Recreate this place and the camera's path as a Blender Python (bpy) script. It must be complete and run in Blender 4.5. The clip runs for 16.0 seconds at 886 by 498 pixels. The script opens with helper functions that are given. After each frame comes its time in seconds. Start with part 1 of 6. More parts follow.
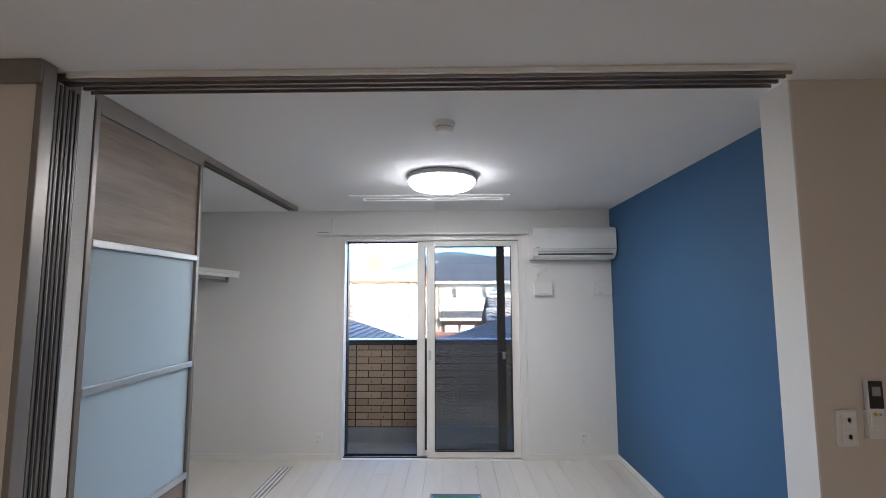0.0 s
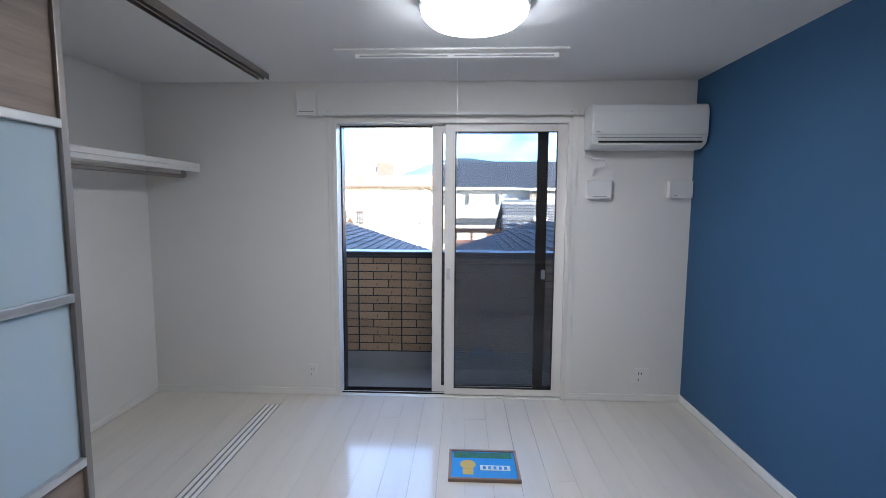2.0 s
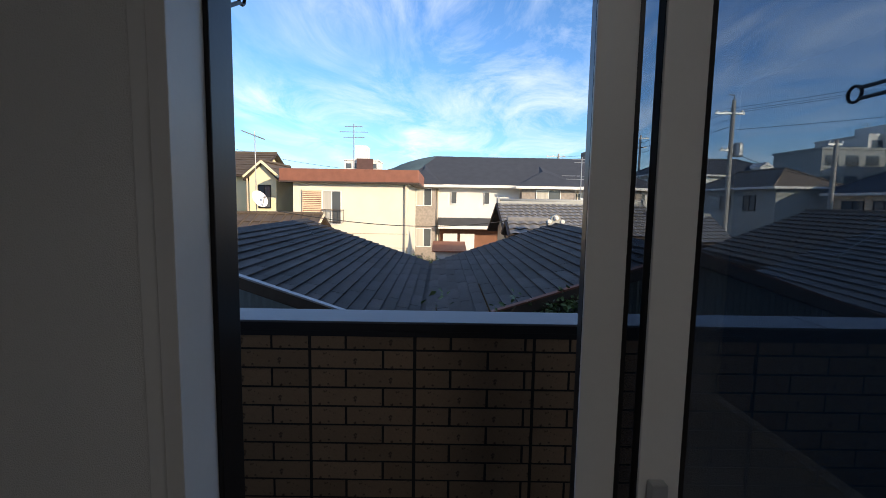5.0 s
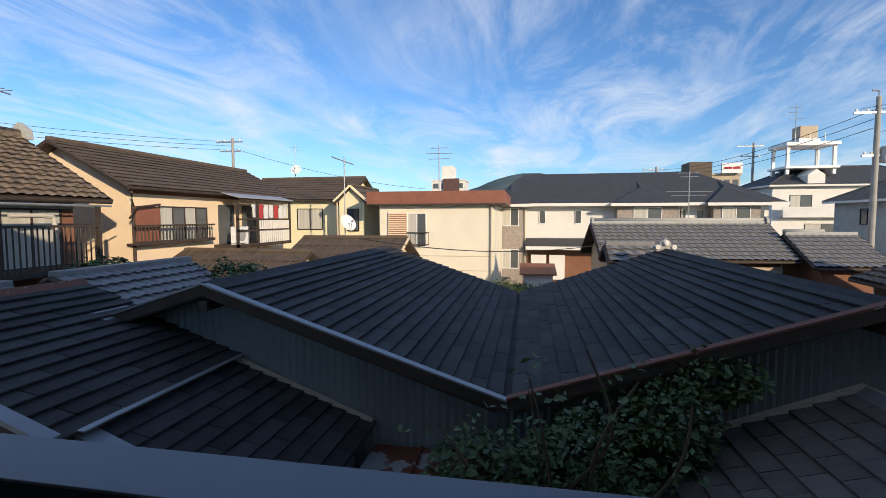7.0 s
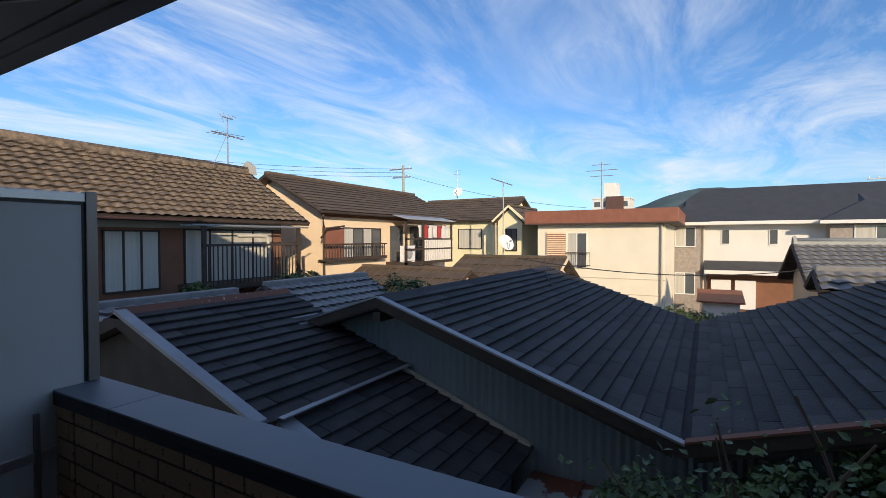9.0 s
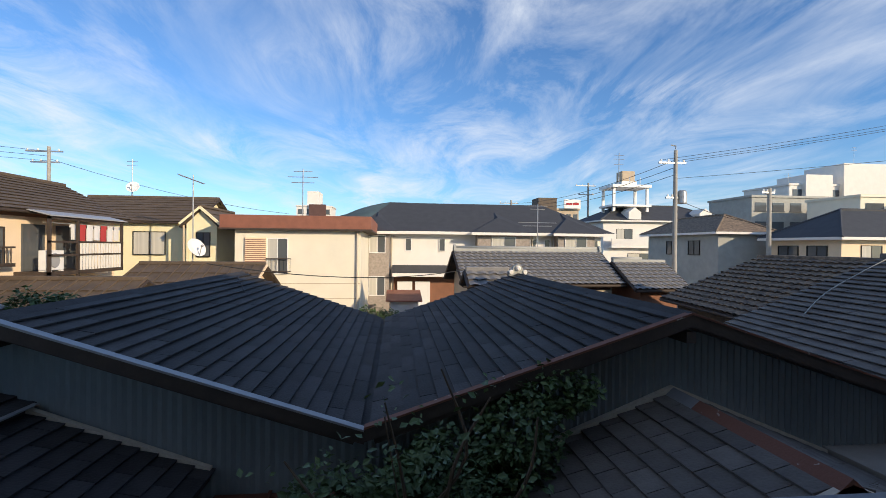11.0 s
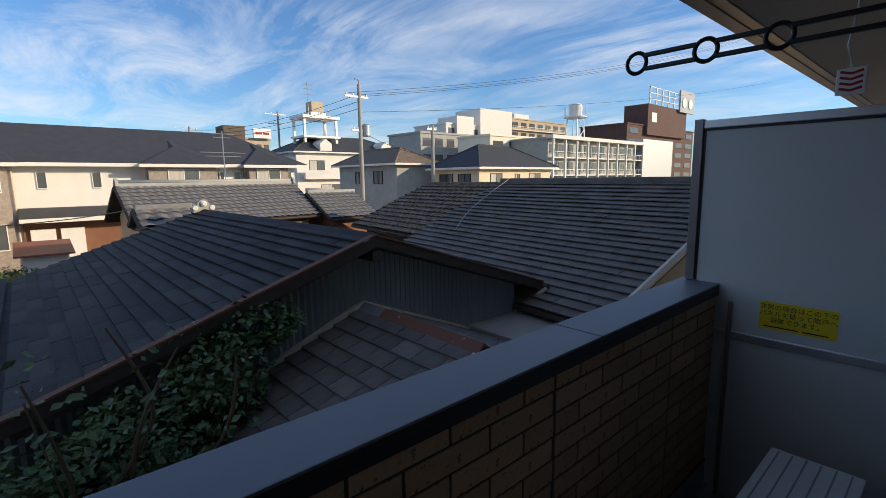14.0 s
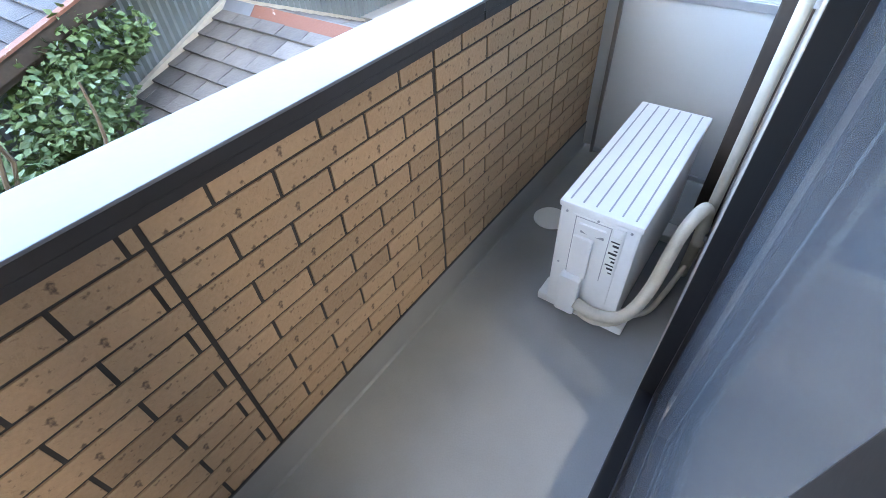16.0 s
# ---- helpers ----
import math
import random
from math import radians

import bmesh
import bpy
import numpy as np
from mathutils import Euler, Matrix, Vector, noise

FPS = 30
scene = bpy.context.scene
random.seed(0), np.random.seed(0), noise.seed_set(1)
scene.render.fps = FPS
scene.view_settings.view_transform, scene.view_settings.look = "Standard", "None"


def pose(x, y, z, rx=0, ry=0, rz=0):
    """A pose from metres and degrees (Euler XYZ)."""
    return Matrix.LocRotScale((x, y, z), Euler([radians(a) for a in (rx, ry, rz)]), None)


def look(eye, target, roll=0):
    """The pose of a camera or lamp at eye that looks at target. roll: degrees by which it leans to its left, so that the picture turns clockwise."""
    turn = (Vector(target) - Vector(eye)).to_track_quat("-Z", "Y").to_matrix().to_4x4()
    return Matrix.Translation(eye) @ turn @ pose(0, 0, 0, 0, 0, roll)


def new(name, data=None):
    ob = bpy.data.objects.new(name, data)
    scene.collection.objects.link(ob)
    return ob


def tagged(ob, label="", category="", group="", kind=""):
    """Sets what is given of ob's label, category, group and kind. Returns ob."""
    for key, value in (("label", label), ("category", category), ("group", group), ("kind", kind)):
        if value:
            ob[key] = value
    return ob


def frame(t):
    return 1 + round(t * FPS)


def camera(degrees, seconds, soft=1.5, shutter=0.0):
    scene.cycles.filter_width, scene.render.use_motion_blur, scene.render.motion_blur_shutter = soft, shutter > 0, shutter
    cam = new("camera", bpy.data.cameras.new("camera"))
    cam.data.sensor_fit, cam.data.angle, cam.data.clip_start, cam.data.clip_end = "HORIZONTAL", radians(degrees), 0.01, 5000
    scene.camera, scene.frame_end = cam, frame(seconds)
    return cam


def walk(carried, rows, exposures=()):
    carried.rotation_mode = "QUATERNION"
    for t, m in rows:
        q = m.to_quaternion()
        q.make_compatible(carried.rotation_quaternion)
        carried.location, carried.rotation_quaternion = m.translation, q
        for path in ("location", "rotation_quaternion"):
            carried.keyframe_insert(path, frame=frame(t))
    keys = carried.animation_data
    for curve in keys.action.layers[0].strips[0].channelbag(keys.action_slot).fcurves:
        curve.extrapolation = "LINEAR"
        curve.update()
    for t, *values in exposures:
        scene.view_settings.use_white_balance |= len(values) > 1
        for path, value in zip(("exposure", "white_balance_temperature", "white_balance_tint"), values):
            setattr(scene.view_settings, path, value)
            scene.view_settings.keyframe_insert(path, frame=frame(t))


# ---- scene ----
cam = camera(87.2, 16.0, 0.5)
# seconds, eye, target, roll
PATH = [
    (0, (0.089, -4.602, 1.555), (0.057, -2.612, 1.753), -0.2),
    (0.5, (0.013, -4.559, 1.531), (0.001, -2.559, 1.557), -0.4),
    (1, (0.047, -4.346, 1.462), (0.013, -2.351, 1.332), -0.3),
    (1.5, (0.047, -3.957, 1.488), (-0.015, -1.967, 1.297), -0.1),
    (2, (-0.02, -3.516, 1.515), (-0.098, -1.528, 1.316), 0.3),
    (2.5, (-0.087, -3.061, 1.531), (-0.118, -1.073, 1.313), 0.3),
    (3, (-0.181, -2.613, 1.496), (-0.259, -0.625, 1.287), 0.8),
    (3.5, (-0.277, -2.142, 1.464), (-0.313, -0.153, 1.26), 2.0),
    (4, (-0.462, -1.693, 1.51), (-0.471, 0.295, 1.294), 0.8),
    (4.2, (-0.525, -1.518, 1.492), (-0.521, 0.47, 1.279), 1.2),
    (6.3, (-0.496, 0.034, 1.639), (-0.481, 2.024, 1.443), 0.1),
    (6.5, (-0.508, 0.076, 1.658), (-0.587, 2.067, 1.486), 0.1),
    (7, (-0.570, 0.144, 1.685), (-0.928, 2.107, 1.553), -0.1),
    (7.5, (-0.603, 0.167, 1.687), (-1.244, 2.059, 1.592), -0.4),
    (8, (-0.597, 0.164, 1.692), (-1.425, 1.984, 1.619), -0.2),
    (8.2, (-0.599, 0.168, 1.688), (-1.470, 1.967, 1.620), -0.1),
    (9.3, (-0.625, 0.162, 1.675), (-1.620, 1.895, 1.633), -0.1),
    (10.3, (-0.649, 0.151, 1.662), (-1.351, 2.024, 1.639), 0.1),
    (10.5, (-0.634, 0.165, 1.651), (-1.133, 2.102, 1.623), 0.5),
    (11, (-0.482, 0.237, 1.624), (-0.28, 2.226, 1.614), 0.6),
    (11.5, (-0.415, 0.27, 1.609), (0.413, 2.09, 1.605), 0.4),
    (12, (-0.422, 0.248, 1.612), (0.655, 1.933, 1.603), -0.3),
    (12.5, (-0.427, 0.251, 1.611), (0.769, 1.854, 1.595), -0.6),
    (13, (-0.426, 0.246, 1.611), (0.828, 1.804, 1.588), -0.9),
    (13.5, (-0.426, 0.244, 1.61), (0.871, 1.765, 1.573), -0.7),
    (14, (-0.426, 0.246, 1.598), (0.893, 1.72, 1.298), -0.7),
    (14.5, (-0.358, 0.254, 1.558), (0.933, 1.538, 0.731), -3.0),
    (14.8, (-0.287, 0.244, 1.528), (0.885, 1.381, 0.373), -4.4),
    (15, (-0.285, 0.248, 1.508), (0.848, 1.284, 0.227), -4.2),
    (15.5, (-0.286, 0.26, 1.488), (0.848, 1.199, 0.135), -3.9),
    (16, (-0.292, 0.217, 1.504), (0.824, 1.105, 0.102), -3.8),
]
EXPOSURES = [(0, 3.55, 6300, 10), (0.5, 3.55, 6000, 10), (1.0, 3.45, 5700, 10), (1.7, 3.35, 5700, 10), (2.4, 3.25, 6700, 10), (3.0, 3.0, 7400, 10),
             (3.5, 2.72, 7400, 10), (4.0, 2.15, 6800, 10), (4.3, 1.6, 6500, 10), (5.6, -0.1, 6400, 10), (13.6, 0.0, 6500, 10), (14.1, -0.1, 6700, 10), (14.5, 0.28, 7300, 10),
             (14.8, 1.6, 7000, 10), (15.0, 3.3, 7600, 10), (15.1, 3.75, 7600, 10), (15.5, 4.45, 7300, 10), (16, 4.5, 7600, 10)]
walk(cam, [(t, look(e, g, r)) for t, e, g, r in PATH], EXPOSURES)

# ---- light ----
SUN_AZ, SUN_EL = 44.0, 17.0      # degrees from -y towards +x, and above the horizon
world = bpy.data.worlds.new("world")
scene.world = world
world.use_nodes = True
wn, wl = world.node_tree.nodes, world.node_tree.links
sky = wn.new("ShaderNodeTexSky")
sky.sky_type, sky.sun_disc = "NISHITA", False
sky.sun_elevation, sky.sun_rotation = radians(SUN_EL), radians(180 - SUN_AZ)
sky.air_density, sky.dust_density, sky.ozone_density = 1.0, 0.3, 2.5
geo = wn.new("ShaderNodeTexCoord")
sep = wn.new("ShaderNodeSeparateXYZ")
wl.new(geo.outputs["Generated"], sep.inputs[0])


def wmath(op, a, b):
    n = wn.new("ShaderNodeMath")
    n.operation = op
    for i, v in enumerate((a, b)):
        if isinstance(v, (int, float)):
            n.inputs[i].default_value = v
        else:
            wl.new(v, n.inputs[i])
    return n.outputs[0]


zz = wmath("MAXIMUM", wmath("ADD", sep.outputs[2], 0.08), 0.02)
comb = wn.new("ShaderNodeCombineXYZ")
wl.new(wmath("DIVIDE", sep.outputs[0], zz), comb.inputs[0])
wl.new(wmath("DIVIDE", sep.outputs[1], zz), comb.inputs[1])


def wnoise(rot, scale, size, detail, lo, hi):
    m = wn.new("ShaderNodeMapping")
    m.inputs["Rotation"].default_value = (0, 0, radians(rot))
    m.inputs["Scale"].default_value = scale
    wl.new(comb.outputs[0], m.inputs[0])
    n = wn.new("ShaderNodeTexNoise")
    n.inputs["Scale"].default_value, n.inputs["Detail"].default_value = size, detail
    n.inputs["Roughness"].default_value, n.inputs["Distortion"].default_value = 0.66, 0.7
    wl.new(m.outputs[0], n.inputs[0])
    r = wn.new("ShaderNodeMapRange")
    r.inputs[1].default_value, r.inputs[2].default_value = lo, hi
    wl.new(n.outputs[0], r.inputs[0])
    return r.outputs[0]


streak = wnoise(-28, (0.8, 0.36, 1), 2.0, 12, 0.41, 0.70)
patch = wnoise(10, (0.6, 0.5, 1), 0.75, 3, 0.33, 0.56)
cover = wmath("MULTIPLY", wmath("MULTIPLY", streak, patch), 0.86)
cmix = wn.new("ShaderNodeMix")
cmix.data_type = "RGBA"
wl.new(cover, cmix.inputs[0])
tint = wn.new("ShaderNodeMix")
tint.data_type, tint.blend_type = "RGBA", "MULTIPLY"
tint.inputs[0].default_value = 1.0
tint.inputs[7].default_value = (0.77, 1.05, 1.37, 1)
wl.new(sky.outputs[0], tint.inputs[6])
wl.new(tint.outputs[2], cmix.inputs[6])
cmix.inputs[7].default_value = (6.6, 7.0, 7.6, 1)
wl.new(cmix.outputs[2], wn["Background"].inputs[0])
wn["Background"].inputs[1].default_value = 0.135

sun = new("sun", bpy.data.lights.new("sun", "SUN"))
sun.data.energy, sun.data.angle, sun.data.color = 5.0, radians(0.6), (1.0, 0.80, 0.55)
sd = Vector((math.sin(radians(SUN_AZ)) * math.cos(radians(SUN_EL)), -math.cos(radians(SUN_AZ)) * math.cos(radians(SUN_EL)), math.sin(radians(SUN_EL))))
sun.matrix_world = look(sd * 50, (0, 0, 0))

lamp_light = new("ceiling_lamp_light", bpy.data.lights.new("ceiling_lamp_light", "AREA"))
lamp_light.data.shape, lamp_light.data.size = "DISK", 0.42
lamp_light.data.energy, lamp_light.data.color = 1.05, (1.0, 0.965, 0.93)
lamp_light.matrix_world = pose(0.03, -1.36, 2.285)
# unseen fill without a fixture, added to brighten the beige entry walls
room_fill = new("entry_room_fill", bpy.data.lights.new("entry_room_fill", "AREA"))
room_fill.data.shape, room_fill.data.size = "DISK", 0.45
room_fill.data.energy, room_fill.data.color = 2.5, (1.0, 0.90, 0.81)
room_fill.matrix_world = pose(-0.4, -6.6, 2.36)


# ---- materials ----
def mat(name, color, rough=0.6, metal=0.0, var=0.12, scale=4.0, fine=60.0, bump=0.05, stretch=(1, 1, 1), tone=None, spec=0.5, rand=0.0, coat=0.0, spots=None):
    """Principled surface: two scales of noise in colour, fine relief; tone: second colour mixed in by the large noise."""
    m = bpy.data.materials.new(name)
    m.use_nodes = True
    N, L = m.node_tree.nodes, m.node_tree.links
    p = N["Principled BSDF"]
    p.inputs["Roughness"].default_value, p.inputs["Metallic"].default_value = rough, metal
    p.inputs["Specular IOR Level"].default_value, p.inputs["Coat Weight"].default_value = spec, coat
    tc = N.new("ShaderNodeTexCoord")
    mp = N.new("ShaderNodeMapping")
    mp.inputs["Scale"].default_value = stretch
    L.new(tc.outputs["Object"], mp.inputs[0])
    n1, n2 = N.new("ShaderNodeTexNoise"), N.new("ShaderNodeTexNoise")
    n1.inputs["Scale"].default_value, n1.inputs["Detail"].default_value = scale, 5
    n2.inputs["Scale"].default_value, n2.inputs["Detail"].default_value = fine, 3
    L.new(mp.outputs[0], n1.inputs[0]), L.new(mp.outputs[0], n2.inputs[0])
    mix = N.new("ShaderNodeMix")
    mix.data_type = "RGBA"
    c2 = tone or tuple(c * (1 - 2 * var) for c in color)
    mix.inputs[6].default_value, mix.inputs[7].default_value = (*color, 1), (*c2, 1)
    r1 = N.new("ShaderNodeMapRange")
    r1.inputs[1].default_value, r1.inputs[2].default_value = (0.35, 0.7) if not spots else spots
    L.new(n1.outputs[0], r1.inputs[0]), L.new(r1.outputs[0], mix.inputs[0])
    hsv = N.new("ShaderNodeHueSaturation")
    L.new(mix.outputs[2], hsv.inputs["Color"])
    r2 = N.new("ShaderNodeMapRange")
    r2.inputs[3].default_value, r2.inputs[4].default_value = 1 - var, 1 + var
    L.new(n2.outputs[0], r2.inputs[0])
    val = r2.outputs[0]
    if rand:
        oi = N.new("ShaderNodeObjectInfo")
        r3 = N.new("ShaderNodeMapRange")
        r3.inputs[3].default_value, r3.inputs[4].default_value = 1 - rand, 1 + rand
        L.new(oi.outputs["Random"], r3.inputs[0])
        mu = N.new("ShaderNodeMath")
        mu.operation = "MULTIPLY"
        L.new(val, mu.inputs[0]), L.new(r3.outputs[0], mu.inputs[1])
        val = mu.outputs[0]
    L.new(val, hsv.inputs["Value"])
    L.new(hsv.outputs[0], p.inputs["Base Color"])
    if bump:
        b = N.new("ShaderNodeBump")
        b.inputs["Strength"].default_value, b.inputs["Distance"].default_value = bump, 0.02
        L.new(n2.outputs[0], b.inputs["Height"]), L.new(b.outputs[0], p.inputs["Normal"])
    return m


def glass(name, tint_c, clear, rough=0.0):
    """Thin pane: clear transmission with a glossy reflection."""
    m = bpy.data.materials.new(name)
    m.use_nodes = True
    N, L = m.node_tree.nodes, m.node_tree.links
    N.remove(N["Principled BSDF"])
    tr, gl, mx, fr = N.new("ShaderNodeBsdfTransparent"), N.new("ShaderNodeBsdfGlossy"), N.new("ShaderNodeMixShader"), N.new("ShaderNodeLayerWeight")
    tr.inputs[0].default_value = (*[c * clear for c in tint_c], 1)
    gl.inputs["Roughness"].default_value = rough
    pw = N.new("ShaderNodeMath")
    pw.operation = "POWER"
    L.new(fr.outputs["Facing"], pw.inputs[0])
    pw.inputs[1].default_value = 4.0
    ad = N.new("ShaderNodeMath")
    ad.operation = "MULTIPLY_ADD"
    L.new(pw.outputs[0], ad.inputs[0])
    ad.inputs[1].default_value, ad.inputs[2].default_value = 0.6, 0.035
    L.new(ad.outputs[0], mx.inputs[0]), L.new(tr.outputs[0], mx.inputs[1]), L.new(gl.outputs[0], mx.inputs[2])
    L.new(mx.outputs[0], N["Material Output"].inputs[0])
    return m


def mixed_clear(name, color, clear, translucent=False):
    m = bpy.data.materials.new(name)
    m.use_nodes = True
    N, L = m.node_tree.nodes, m.node_tree.links
    N.remove(N["Principled BSDF"])
    a = N.new("ShaderNodeBsdfTranslucent" if translucent else "ShaderNodeBsdfTransparent")
    d, mx = N.new("ShaderNodeBsdfPrincipled"), N.new("ShaderNodeMixShader")
    if translucent:
        a.inputs[0].default_value = (*color, 1)
    d.inputs["Base Color"].default_value = (*color, 1)
    d.inputs["Roughness"].default_value = 0.35
    mx.inputs[0].default_value = 1 - clear
    L.new(a.outputs[0], mx.inputs[1]), L.new(d.outputs[0], mx.inputs[2]), L.new(mx.outputs[0], N["Material Output"].inputs[0])
    return m


def glow(name, color, strength):
    m = bpy.data.materials.new(name)
    m.use_nodes = True
    p = m.node_tree.nodes["Principled BSDF"]
    p.inputs["Base Color"].default_value = (0.9, 0.9, 0.9, 1)
    p.inputs["Emission Color"].default_value, p.inputs["Emission Strength"].default_value = (*color, 1), strength
    return m


